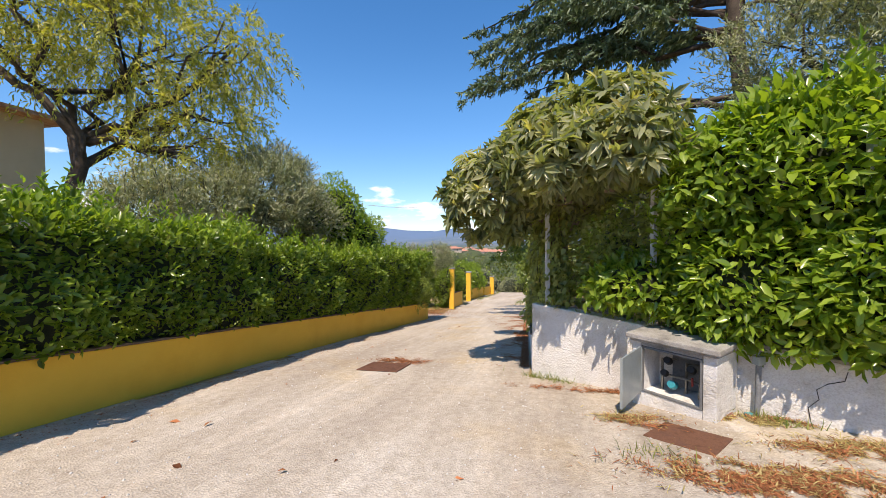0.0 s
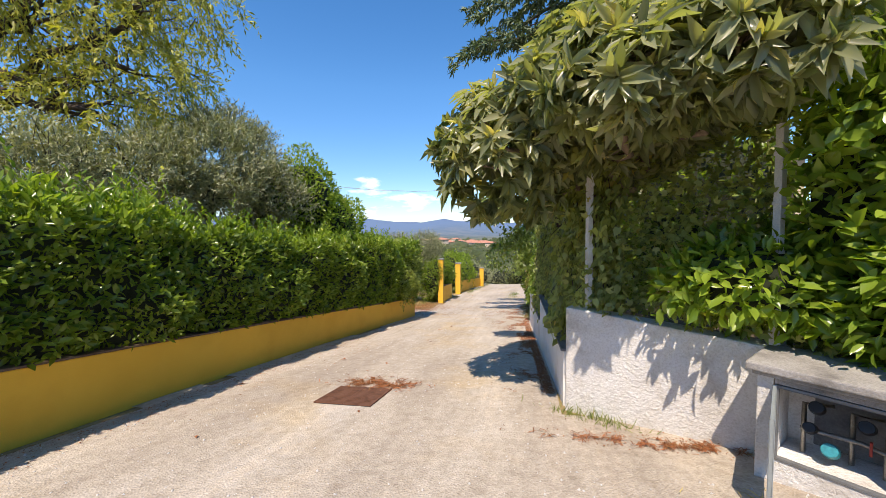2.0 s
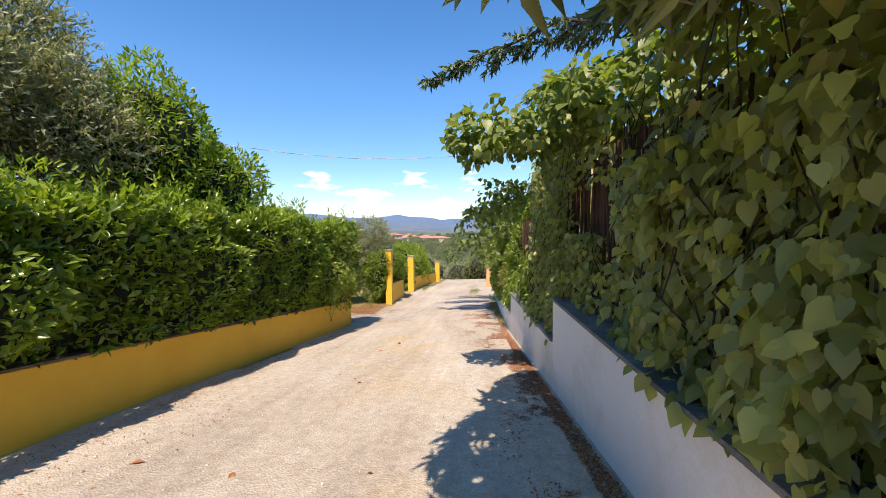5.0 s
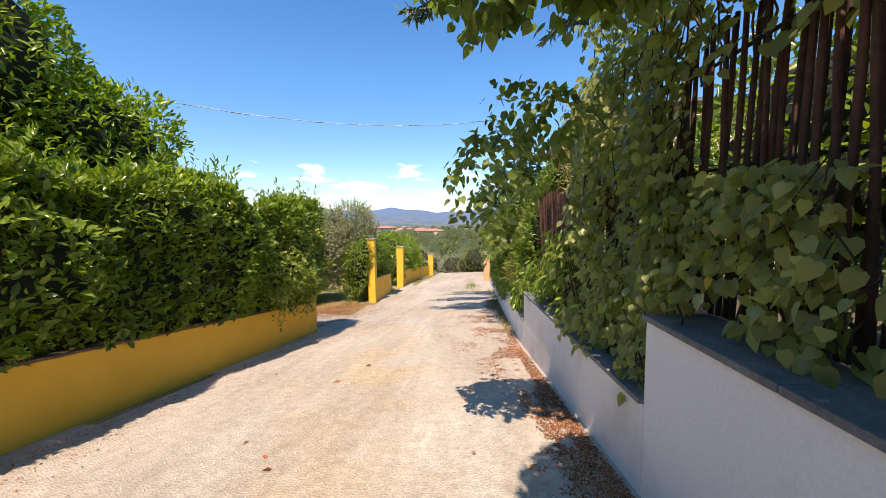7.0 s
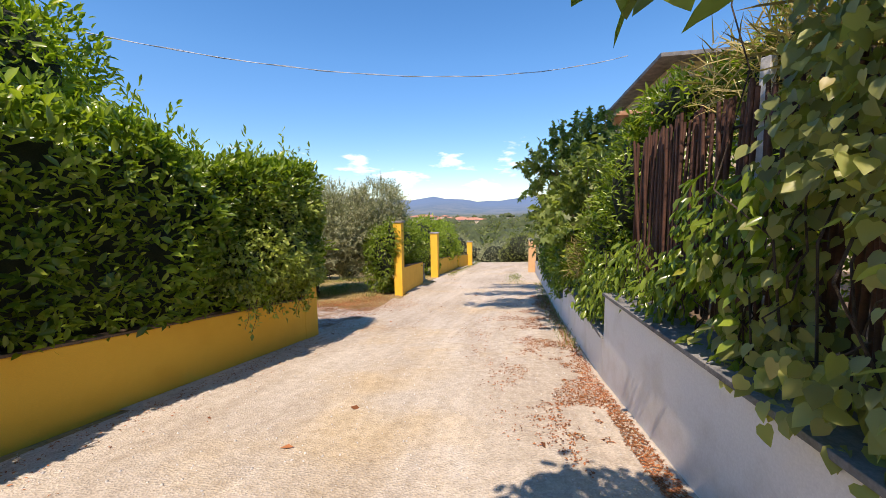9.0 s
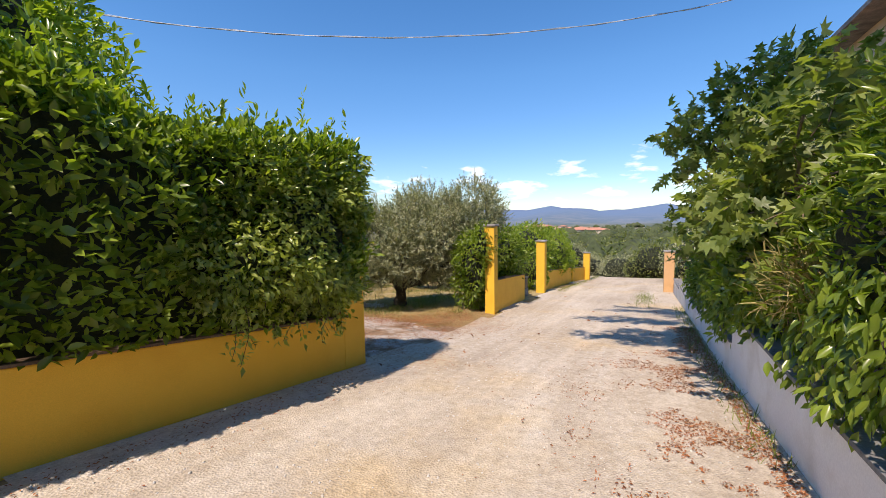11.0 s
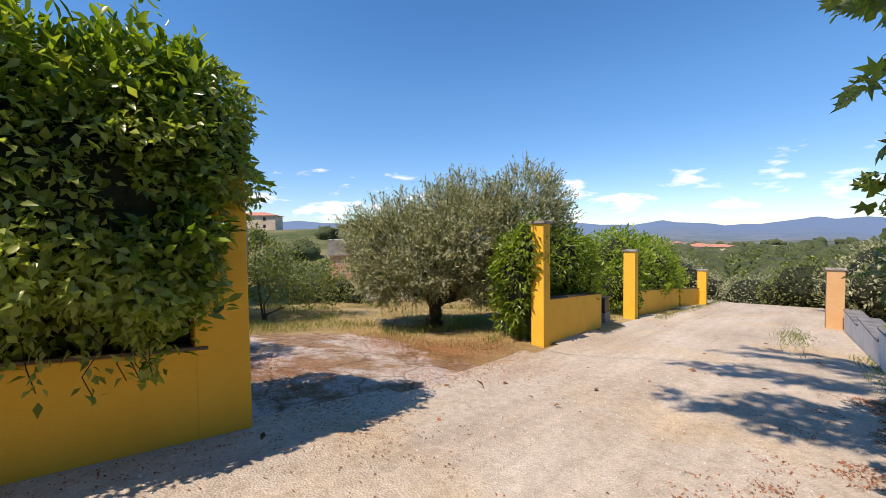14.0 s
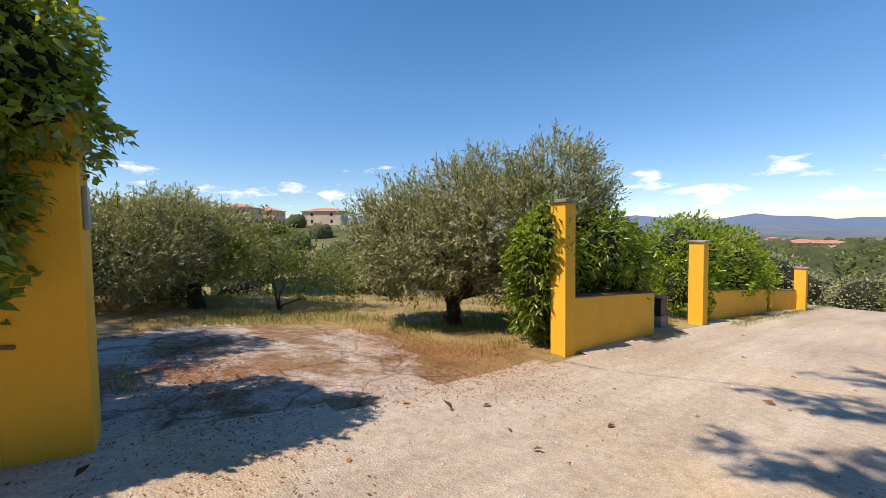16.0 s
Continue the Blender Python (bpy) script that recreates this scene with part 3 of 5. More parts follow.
def pillar(x, y, w, h, mat, label, cap=True, group="yellow gate pillars", turn=0.0):
    z = height(x, y)
    p = thing("gate_pillar", label, "pillar", (x, y, z), group=group)
    part("shaft", box_bm(x - w / 2, y - w / 2, z - 0.3, x + w / 2, y + w / 2, z + h, 0.012, turn), mat, p)
    if cap:
        bm = box_bm(x - w / 2 - 0.035, y - w / 2 - 0.035, z + h + 0.003, x + w / 2 + 0.035, y + w / 2 + 0.035, z + h + 0.06, 0.012, turn)
        part("cap", bm, CONCRETE, p, "dark weathered concrete cap")
    return p


end_pillar = pillar(-5.507, 16.62, 0.42, 2.3, YELLOW, "yellow painted gate pillar ending the hedge wall, half covered by vines")
zp = height(-5.5, 16.6)
part("letter_box", box_bm(-5.5, 16.832, zp + 1.52, -5.36, 16.86, zp + 1.82, 0.006), GREY_METAL, end_pillar, "grey metal plate")
part("letter_box", box_bm(-5.318, 16.55, zp + 1.52, -5.30, 16.76, zp + 1.80, 0.004), GREY_METAL, end_pillar, "grey metal plate")
pillar(-5.5, 22.45, 0.28, 2.45, YELLOW, "yellow painted gate pillar with dark cap, shrub leaning on it")
bin_ = thing("garden_bin", "small dark lidded garden bin on pale block behind the low wall", "bin", (-6.1, 27.3, height(-6.1, 27.3)))
bz_ = height(-6.1, 27.3)
part("block", box_bm(-6.35, 27.1, bz_ - 0.05, -5.9, 27.5, bz_ + 0.3, 0.01), CONCRETE, bin_)
part("body", box_bm(-6.33, 27.12, bz_ + 0.303, -5.92, 27.48, bz_ + 0.72, 0.02), BLACK_PLASTIC, bin_)
part("lid", box_bm(-6.37, 27.08, bz_ + 0.723, -5.88, 27.52, bz_ + 0.78, 0.02), BLACK_PLASTIC, bin_)
pillar(-5.75, 29.0, 0.36, 2.25, YELLOW, "yellow painted gate pillar with dark cap beside leafy shrub")
pillar(-5.4, 40.0, 0.4, 1.85, YELLOW, "yellow painted gate pillar at the far bend")
for ya, yb, xa, xb, h in ((22.63, 26.0, -5.4, -5.6, 0.92), (30.3, 36.2, -5.85, -5.75, 0.9), (36.8, 39.7, -5.75, -5.5, 0.85)):
    w = thing("low_yellow_wall", "low yellow painted garden wall below a hedge", "wall", (xa, ya, height(xa, ya)), group="low yellow walls")
    prism([(xa, ya), ((xa + xb) / 2, (ya + yb) / 2), (xb, yb)], 0.26, lambda x, y: height(x, y) - 0.3, lambda x, y: height(x, y) + h, "wall_body", YELLOW, w)
    prism([(xa + .015, ya), ((xa + xb) / 2 + .015, (ya + yb) / 2), (xb + .015, yb)], 0.29, lambda x, y: height(x, y) + h + .003, lambda x, y: height(x, y) + h + .028, "coping", COPING_BROWN, w, bevel=0.006)
pillar(-0.78, 33.3, 0.42, 1.95, PEACH, "peach painted gate pillar across the yard", group="")

# ---- long laurel hedge over the yellow wall ----
def hedge(name, label, line, tops, foot, back, per, overhang, size, mat, young=None, wide=0.42, shoots=0, rough=0.13):
    h = thing(name, label, "hedge", (line[0][0], line[0][1], foot[0][1]))
    P, N = hedge_points(line, tops, back, per, overhang, foot, rough)
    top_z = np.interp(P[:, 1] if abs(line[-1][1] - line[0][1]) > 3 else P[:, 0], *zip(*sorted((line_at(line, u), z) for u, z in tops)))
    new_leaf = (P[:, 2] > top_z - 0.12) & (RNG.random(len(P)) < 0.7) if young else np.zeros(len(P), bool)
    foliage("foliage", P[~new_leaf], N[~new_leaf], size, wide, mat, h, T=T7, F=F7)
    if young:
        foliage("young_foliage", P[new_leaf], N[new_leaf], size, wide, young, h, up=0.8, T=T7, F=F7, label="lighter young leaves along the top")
    if shoots:
        feet = P[new_leaf][RNG.integers(0, new_leaf.sum(), shoots)]
        k = 9
        ln = RNG.uniform(0.15, 0.5, shoots)
        ax = unit(rnd(shoots, 0.25) + np.array([0.05, 0, 1]))
        t = np.tile(np.linspace(0.2, 1, k), shoots)
        Q = np.repeat(feet, k, 0) + np.repeat(ax * ln[:, None], k, 0) * t[:, None]
        foliage("shoot", Q, unit(rnd(len(Q)) * np.array([1, 1, 0.2])), size * 0.85, wide * 0.8, young, h, up=0.9, out=0.8, jit=0.3, T=T7, F=F7, label="upright pale shoots")
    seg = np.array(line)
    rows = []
    # a closed dark solid in the hedge, in place of its inner shade
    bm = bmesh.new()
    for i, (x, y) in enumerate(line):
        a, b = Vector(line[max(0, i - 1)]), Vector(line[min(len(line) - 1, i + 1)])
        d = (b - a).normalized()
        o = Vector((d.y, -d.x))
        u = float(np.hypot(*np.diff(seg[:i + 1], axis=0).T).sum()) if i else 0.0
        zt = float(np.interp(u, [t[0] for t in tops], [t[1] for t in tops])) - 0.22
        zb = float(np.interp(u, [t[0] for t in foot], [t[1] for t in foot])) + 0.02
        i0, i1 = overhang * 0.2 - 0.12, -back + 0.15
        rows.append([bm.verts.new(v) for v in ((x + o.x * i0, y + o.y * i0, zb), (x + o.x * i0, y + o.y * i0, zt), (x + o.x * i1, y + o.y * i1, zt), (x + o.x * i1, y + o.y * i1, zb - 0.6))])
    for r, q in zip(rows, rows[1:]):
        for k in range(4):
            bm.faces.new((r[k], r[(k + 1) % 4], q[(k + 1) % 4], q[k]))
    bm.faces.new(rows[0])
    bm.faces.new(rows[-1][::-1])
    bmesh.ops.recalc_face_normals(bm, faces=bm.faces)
    part("inner_shade", bm, SHADE, h, "dark solid core standing in for inner shade")
    return h


def line_at(line, u):
    a = np.array(line, float)
    s = np.concatenate([[0], np.cumsum(np.hypot(*np.diff(a, axis=0).T))])
    i = 1 if abs(a[-1][1] - a[0][1]) > 3 else 0
    return float(np.interp(u, s, a[:, i]))


HL = [(x - 0.1, y) for x, y in YLINE[:-1]] + [(-5.4, 16.45)]
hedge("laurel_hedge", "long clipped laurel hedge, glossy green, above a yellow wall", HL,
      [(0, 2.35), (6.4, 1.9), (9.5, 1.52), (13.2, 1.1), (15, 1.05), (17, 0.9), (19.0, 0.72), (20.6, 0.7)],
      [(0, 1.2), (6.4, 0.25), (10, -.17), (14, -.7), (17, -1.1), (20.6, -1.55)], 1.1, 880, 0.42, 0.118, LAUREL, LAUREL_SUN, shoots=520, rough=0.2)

# ---- trees and shrubs ----
def shrub(name, label, blobs, per, size, wide, mat, category="shrub", T=T5, F=F5, core=0.7, up=0.35, out=0.8, jit=0.7, depth=0.3, rough=0.16, base=None, stems=3, bark=BARK):
    x, y = blobs[0][:2]
    b = base or (x, y)
    z = height(*b)
    h = thing(name, label, category, (b[0], b[1], z))
    P, N = blob_points(blobs, per, depth, rough)
    foliage("crown", P, N, size, wide, mat, h, up, out, jit, T, F)
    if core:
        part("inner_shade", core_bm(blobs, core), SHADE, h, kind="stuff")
    for i in range(stems):
        q = blobs[i % len(blobs)]
        v, f = tube_arrays([limb((b[0] + RNG.normal(0, .12), b[1] + RNG.normal(0, .12), z - 0.15), (q[0], q[1], q[2]), 0.035, 0.012)])
        raw("stem", v, f, bark, h, soft=True)
    return h


def tree(name, label, base, trunk_to, r0, blobs, per, size, wide, mat, bark, T=T5, F=F5, twig=0.35, leaves_per=9, up=0.2, droop=0.0, forks=5, lean=None, core=0.0, depth=0.6, twig_r=0.008):
    """A tapered trunk, limbs to each mass of the crown, twigs with leaves along them."""
    x, y = base
    z = height(x, y)
    h = thing(name, label, "tree", (x, y, z))
    top = np.array(trunk_to, float)
    tp, tr = limb((x, y, z - 0.2), top, r0, r0 * 0.62, 9, wob=0.05)
    tr = tr * (1 + 0.5 * np.exp(-np.linspace(0, 5, 9)))
    v, f = tube_arrays([(tp, tr)], 10)
    raw("trunk", v, f, bark, h, soft=True)
    limbs, ends = [], []
    for b in blobs:
        c = np.array(b[:3])
        start = tp[-1] if RNG.random() < 0.5 else tp[-2]
        pts, rad = limb(start, c, r0 * 0.5, r0 * 0.2, 7, wob=0.1)
        limbs.append((pts, rad))
        for _ in range(forks):
            d = unit(rnd(1))[0] * np.array(b[3:]) * RNG.uniform(0.5, 0.9)
            i = RNG.integers(3, 7)
            limbs.append(limb(pts[i], c + d, rad[i] * 0.6, 0.012, 5, wob=0.12))
    v, f = tube_arrays(limbs, 6)
    raw("limb", v, f, bark, h, soft=True)
    P, N = blob_points(blobs, per, depth, 0.22, 0.7)
    keep = vnoise(P, 0.42, 5.0) > -0.55
    P, N = P[keep], N[keep]
    n = len(P)
    ax = unit(N * 0.7 + rnd(n, 0.5) + np.array([0, 0, up - droop]))
    t = np.tile(np.linspace(0.1, 1, leaves_per), n)
    ln = np.repeat(RNG.uniform(0.6, 1.3, n) * twig, leaves_per)
    A = np.repeat(ax, leaves_per, 0)
    Q = np.repeat(P, leaves_per, 0) + A * (ln * t)[:, None] - np.array([0, 0, 1]) * (droop * ln * t * t)[:, None]
    foliage("crown", Q, A, size, wide, mat, h, up=up * 0.3 - droop * 0.8, out=0.7, jit=0.55, T=T, F=F)
    tv, tf = tube_arrays([((p, p + a * twig * 0.5, p + a * twig * 0.95), (twig_r, twig_r * 0.7, twig_r * 0.3)) for p, a in zip(P[::5], ax[::5])], 3)
    raw("twig", tv, tf, bark, h, kind="stuff")
    if core:
        part("inner_shade", core_bm(blobs, core), SHADE, h, kind="stuff")
    return h


# left of the drive, behind the hedge
tree("locust_tree", "tall airy tree with yellowing drooping leaves behind the hedge", (-12.2, 7.0), (-11.9, 7.1, 4.2), 0.26,
     [(-9.9, 8.4, 3.9, 1.5, 1.4, 0.9), (-11.2, 8.2, 6.6, 2.6, 2.4, 1.7), (-13.0, 6.6, 8.0, 2.6, 2.4, 2.0), (-10.0, 9.2, 5.2, 1.8, 1.7, 1.3), (-14.0, 4.6, 7.6, 2.2, 2.2, 1.6), (-9.6, 9.9, 7.4, 1.6, 1.6, 1.2), (-11.6, 7.8, 9.6, 2.2, 2.2, 1.4)],
     14, 0.16, 0.28, LOCUST, BARK, twig=0.6, leaves_per=15, droop=0.5, forks=9, twig_r=0.01)
tree("olive_tree", "grey-green olive tree behind the laurel hedge", (-8.6, 9.6), (-8.5, 9.6, 1.0), 0.2,
     [(-8.2, 9.6, 2.5, 1.3, 1.3, 1.1), (-8.6, 8.2, 2.3, 1.2, 1.2, 1.0), (-8.7, 10.6, 3.2, 1.4, 1.3, 1.1), (-7.6, 11.0, 2.1, 1.0, 1.0, 0.9), (-8.9, 6.6, 2.0, 1.1, 1.1, 0.9)],
     130, 0.1, 0.27, OLIVE, OLIVE_BARK, twig=0.4, leaves_per=12, up=0.5, core=0.0, depth=0.6)
shrub("bay_shrub", "bright green leafy shrub rising above the hedge", [(-7.3, 12.2, 2.35, 0.95, 1.1, 1.3), (-6.9, 13.3, 1.45, 0.9, 1.1, 1.0), (-7.7, 11.4, 2.0, 0.8, 0.9, 1.0)], 330, 0.12, 0.35, LAUREL_SUN, T=T7, F=F7)
shrub("tall_green_shrub", "tall green shrub with loose shoots behind the hedge", [(-8.0, 13.8, 1.2, 1.3, 1.2, 1.5), (-9.0, 14.6, 1.6, 1.0, 1.0, 1.3), (-7.2, 13.4, 0.6, 1.0, 1.1, 1.0)], 200, 0.13, 0.4, LAUREL_SUN, T=T7, F=F7)

# vine over the hedge's end and the pillar
vine = thing("jasmine_vine", "small-leaved jasmine vine hanging over the yellow wall and pillar", "vine", (-5.2, 16.2, height(-5.2, 16.2)))
vb = [(-5.3, 15.7, -0.35, 0.55, 1.0, 0.95), (-5.3, 16.05, -0.5, 0.5, 0.45, 0.95), (-5.48, 16.5, 0.2, 0.46, 0.42, 0.68), (-5.25, 15.1, -0.6, 0.42, 0.8, 0.6), (-5.62, 16.2, 0.35, 0.45, 0.5, 0.55), (-5.42, 16.62, 0.08, 0.42, 0.36, 0.48), (-5.5, 16.5, 0.4, 0.4, 0.4, 0.4)]
P, N = blob_points(vb, 1050, 0.4, 0.14, 0.3)
foliage("crown", P, N, 0.085, 0.5, JASMINE, vine, up=-0.25)
part("inner_shade", core_bm(vb, 0.62), SHADE, vine, "dark solid core standing in for inner shade", "stuff")
strands = []
for k in range(16):
    y0 = RNG.uniform(14.6, 16.35)
    z1 = -0.95 - RNG.uniform(0.3, 0.75)
    strands.append(limb((-4.98, y0, -0.8), (-5.05 - 0.08 * RNG.random(), y0 + RNG.normal(0, .12), z1), 0.005, 0.003, 6, wob=0.1))
v, f = tube_arrays(strands, 4)
raw("stem", v, f, BARK, vine)
Q = np.concatenate([s[0][0] + (s[0][-1] - s[0][0]) * u + rnd(1, .03)[0] for s in strands for u in np.linspace(0, 1, 40)]).reshape(-1, 3)
foliage("hanging_leaf", Q, unit(rnd(len(Q)) + np.array([0.6, 0, 0])), 0.085, 0.45, JASMINE, vine, up=-0.4)["kind"] = "stuff"

# field on the left
tree("olive_tree", "broad grey-green olive tree with dark forked trunk on dry grass", (-9.1, 23.0), (-9.0, 23.0, -2.5), 0.24,
     [(-9.5, 22.2, -1.02, 1.5, 1.4, 1.2), (-8.0, 23.2, -0.62, 1.5, 1.5, 1.3), (-7.0, 24.2, -0.32, 1.1, 1.2, 1.1), (-9.0, 24.4, -0.72, 1.5, 1.3, 1.2), (-10.2, 23.2, -1.62, 1.0, 1.0, 0.9), (-8.4, 22.2, -1.32, 0.9, 0.8, 0.7), (-7.4, 23.6, -1.62, 0.9, 0.9, 0.8), (-10.0, 22.0, -1.72, 0.7, 0.7, 0.6), (-8.7, 23.8, -1.77, 1.0, 0.9, 0.55)],
     125, 0.1, 0.27, OLIVE, OLIVE_BARK, twig=0.4, leaves_per=12, up=0.45, core=0.0, depth=0.6, forks=4)
tree("olive_tree", "olive tree in shade at the edge of the field", (-13.6, 18.0), (-13.5, 18.0, -1.9), 0.2,
     [(-13.6, 17.6, -1.0, 1.5, 1.4, 1.1), (-14.8, 18.6, -1.1, 1.2, 1.2, 1.0), (-12.8, 16.7, -1.4, 1.2, 1.2, 0.9), (-14.0, 16.0, -1.2, 1.4, 1.4, 1.1)],
     100, 0.11, 0.27, OLIVE, OLIVE_BARK, twig=0.4, leaves_per=11, up=0.4, core=0.0, depth=0.6, forks=4)
shrub("plum_bush", "loose green fruit bush with upright shoots in the dry field", [(-12.8, 19.9, -1.6, 0.8, 0.8, 0.95), (-14.0, 21.3, -2.3, 0.8, 0.8, 0.7), (-12.8, 19.7, -0.8, 0.4, 0.4, 0.7), (-13.6, 20.6, -1.8, 0.95, 0.95, 0.95), (-13.0, 22.0, -2.1, 0.9, 0.9, 0.8), (-12.4, 18.9, -1.3, 0.7, 0.7, 0.9)], 150, 0.1, 0.5, BUSH, core=0, depth=0.8)
for bx, by, bz, s in ((-16.5, 24.5, -3.0, 0.9), (-22, 20.2, -3.6, 1.4), (-22, 15.5, -2.6, 1.9), (-17, 16.5, -1.5, 1.9), (-17, 31, -3.0, 1.2), (-29, 27, -4.4, 1.7)):
    shrub("wild_bush", "dull green wild bush at the field's edge", [(bx, by, bz, s, s, s * 0.8), (bx + s * .7, by + .5 * s, bz - .5, s * .7, s * .7, s * .6)], 55, 0.16, 0.4, BUSH if by > 18 else OLIVE, core=0.75, stems=1)

# shrubs behind the low yellow walls
shrub("laurel_shrub", "dense laurel shrub behind a low yellow wall and pillar", [(-6.35, 24.3, -1.35, 0.95, 1.5, 1.05), (-6.2, 25.4, -1.75, 0.8, 0.9, 0.85), (-6.15, 22.75, -1.7, 0.6, 0.6, 1.15), (-5.95, 22.3, -1.6, 0.35, 0.3, 1.0), (-5.72, 22.3, -0.95, 0.2, 0.22, 0.6)], 330, 0.15, 0.28, LAUREL, T=T7, F=F7, up=-0.25)
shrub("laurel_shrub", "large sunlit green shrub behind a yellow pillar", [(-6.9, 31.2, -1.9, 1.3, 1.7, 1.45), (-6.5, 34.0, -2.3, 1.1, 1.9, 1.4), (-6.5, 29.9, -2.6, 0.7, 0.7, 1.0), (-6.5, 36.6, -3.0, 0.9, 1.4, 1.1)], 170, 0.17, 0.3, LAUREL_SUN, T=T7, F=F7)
for bx, by, bz, s in ((-7.5, 44, -3.6, 1.6), (-4.0, 52, -5.6, 2.0), (-1.0, 54, -5.4, 2.4), (2.5, 46, -3.4, 2.6), (-9, 54, -5.0, 2.2), (-13, 47, -4.0, 2.2), (1.4, 38.6, -3.2, 1.5), (4.5, 40, -2.4, 2.3), (-13.5, 36, -3.3, 1.8), (-12, 29.5, -2.6, 1.2), (-1.2, 47, -4.0, 1.8), (1.6, 42, -2.8, 2.0), (0.6, 36.2, -2.8, 1.1)):
    shrub("wood_edge_tree", "round green tree at the far bend of the drive", [(bx, by, bz, s, s, s * 0.85), (bx + s * .8, by + .4 * s, bz - .6, s * .75, s * .75, s * .65), (bx - s * .7, by + .6, bz - .8, s * .6, s * .6, s * .6)], 45, 0.2, 0.38, BUSH if int(by) % 2 else OLIVE, category="tree", core=0.78, stems=1)

# ---- right: stucco front wall, utility cupboard ----
FA, FB = (-0.2, 6.45), (6.6, 2.56)
fu = Vector((FB[0] - FA[0], FB[1] - FA[1])).normalized()
fn = Vector((fu.y, -fu.x))                       # towards the road


def front(s, d=0.0):
    """A place s metres along the front wall, d metres out of it."""
    return FA[0] + fu.x * s + fn.x * d, FA[1] + fu.y * s + fn.y * d


front_wall = thing("stucco_wall", "rough white stucco garden wall with a crack, below hedge", "wall", (*front(0), height(*front(0))))
FTOP = lambda s: 0.385 - 0.055 * s
prism([front(s) for s in np.linspace(0, 7.8, 27)], 0.24, lambda x, y: height(x, y) - 0.3, lambda x, y: FTOP((x - FA[0]) / fu.x), "wall_body", STUCCO, front_wall, bevel=0.02)
prism([front(s, 0.02) for s in np.linspace(2.85, 7.8, 12)], 0.28, lambda x, y: FTOP((x - FA[0]) / fu.x) + .003, lambda x, y: FTOP((x - FA[0]) / fu.x) + 0.045, "coping", CONCRETE, front_wall, "thin grey concrete coping", bevel=0.01)
crack = []
for k, (s, z) in enumerate(((3.62, 0.12), (3.60, 0.02), (3.48, -0.04), (3.40, -0.12), (3.42, -0.22), (3.34, -0.33), (3.36, -0.45))):
    crack.append((*front(s, 0.004), z))
v, f = tube_arrays([(crack, np.full(7, 0.0045))], 4)
raw("crack", v, f, DARK_METAL, front_wall, "dark jagged crack")

cup = thing("utility_cupboard", "white stucco meter cupboard with concrete lid and open grey door", "cupboard", (1.45, 5.1, height(1.45, 5.1)))
CA = Vector((1.091, 5.2))
cu = Vector((0.758, -0.652)).normalized()
cn = Vector((cu.y, -cu.x))


def cpos(s, d, z):
    return (CA.x + cu.x * s + cn.x * d, CA.y + cu.y * s + cn.y * d, z)


def slab(s0, s1, d0, d1, z0, z1, bevel=0.008, tilt=0.0):
    """A block in the cupboard's own directions: along, out, up."""
    bm = bmesh.new()
    r = bmesh.ops.create_cube(bm, size=1)
    for w in r["verts"]:
        s, d = (s0 if w.co.x < 0 else s1), (d0 if w.co.y < 0 else d1)
        z = (z0 if w.co.z < 0 else z1) - tilt * d
        w.co = cpos(s, d, z)
    bmesh.ops.recalc_face_normals(bm, faces=bm.faces)
    if bevel:
        bmesh.ops.bevel(bm, geom=bm.edges[:], offset=bevel, segments=2, profile=0.6, affect='EDGES')
    return bm


CW, CD = 0.917, 0.56
zb, zl, zo = -0.95, 0.18, -0.44                   # foot, top of the walls, sill of the opening
part("side_wall", slab(0, 0.097, -CD, 0, zb, zl), STUCCO, cup)
part("side_wall", slab(CW - 0.131, CW, -CD, 0, zb, zl), STUCCO, cup)
part("plinth", slab(0.1, CW - 0.134, -CD, -0.004, zb, zo), STUCCO, cup)
# dark slab grey here paints in the shade of the cupboard's inside
part("back_wall", slab(0.1, CW - 0.134, -CD, -CD + 0.06, zo + 0.003, zl), SLATE, cup)
part("lintel", slab(0.1, CW - 0.134, -0.12, -0.002, zl - 0.045, zl), CONCRETE, cup)
part("lid", slab(-0.06, CW + 0.05, -CD - 0.02, 0.07, zl + 0.04, zl + 0.1, 0.012, 0.03), CONCRETE, cup, "weathered grey concrete lid")
part("lid_bed", slab(-0.025, CW + 0.02, -CD, 0.035, zl + 0.003, zl + 0.037, 0.01, 0.0), CONCRETE, cup, "cracked mortar bed")
fr = 0.024
for s0, s1, z0, z1 in ((0.103, 0.103 + fr, zo + .003, zl - .048), (CW - 0.137 - fr, CW - 0.137, zo + .003, zl - .048), (0.103 + fr, CW - 0.137 - fr, zo + .003, zo + .027), (0.103 + fr, CW - 0.137 - fr, zl - .072, zl - .048)):
    part("door_frame", slab(s0, s1, -0.035, 0.004, z0, z1, 0.003), FRAME_METAL, cup, "dull grey metal frame")
# the open door, swung out on its left edge
hx, hy, _ = cpos(0.106, 0.016, 0)
dv = (cu * 0.2 + cn * 0.98).normalized()
bm = bmesh.new()
r = bmesh.ops.create_cube(bm, size=1)
for w in r["verts"]:
    s, d, z = (w.co.x + 0.5) * 0.67, w.co.y * 0.02, (-0.44 if w.co.z < 0 else 0.125)
    w.co = (hx + dv.x * s - dv.y * d, hy + dv.y * s + dv.x * d, z)
bmesh.ops.bevel(bm, geom=bm.edges[:], offset=0.004, segments=2, profile=0.6, affect='EDGES')
door = part("door", bm, GREY_METAL, cup, "open grey metal door")
lx, ly = hx + dv.x * 0.63, hy + dv.y * 0.63
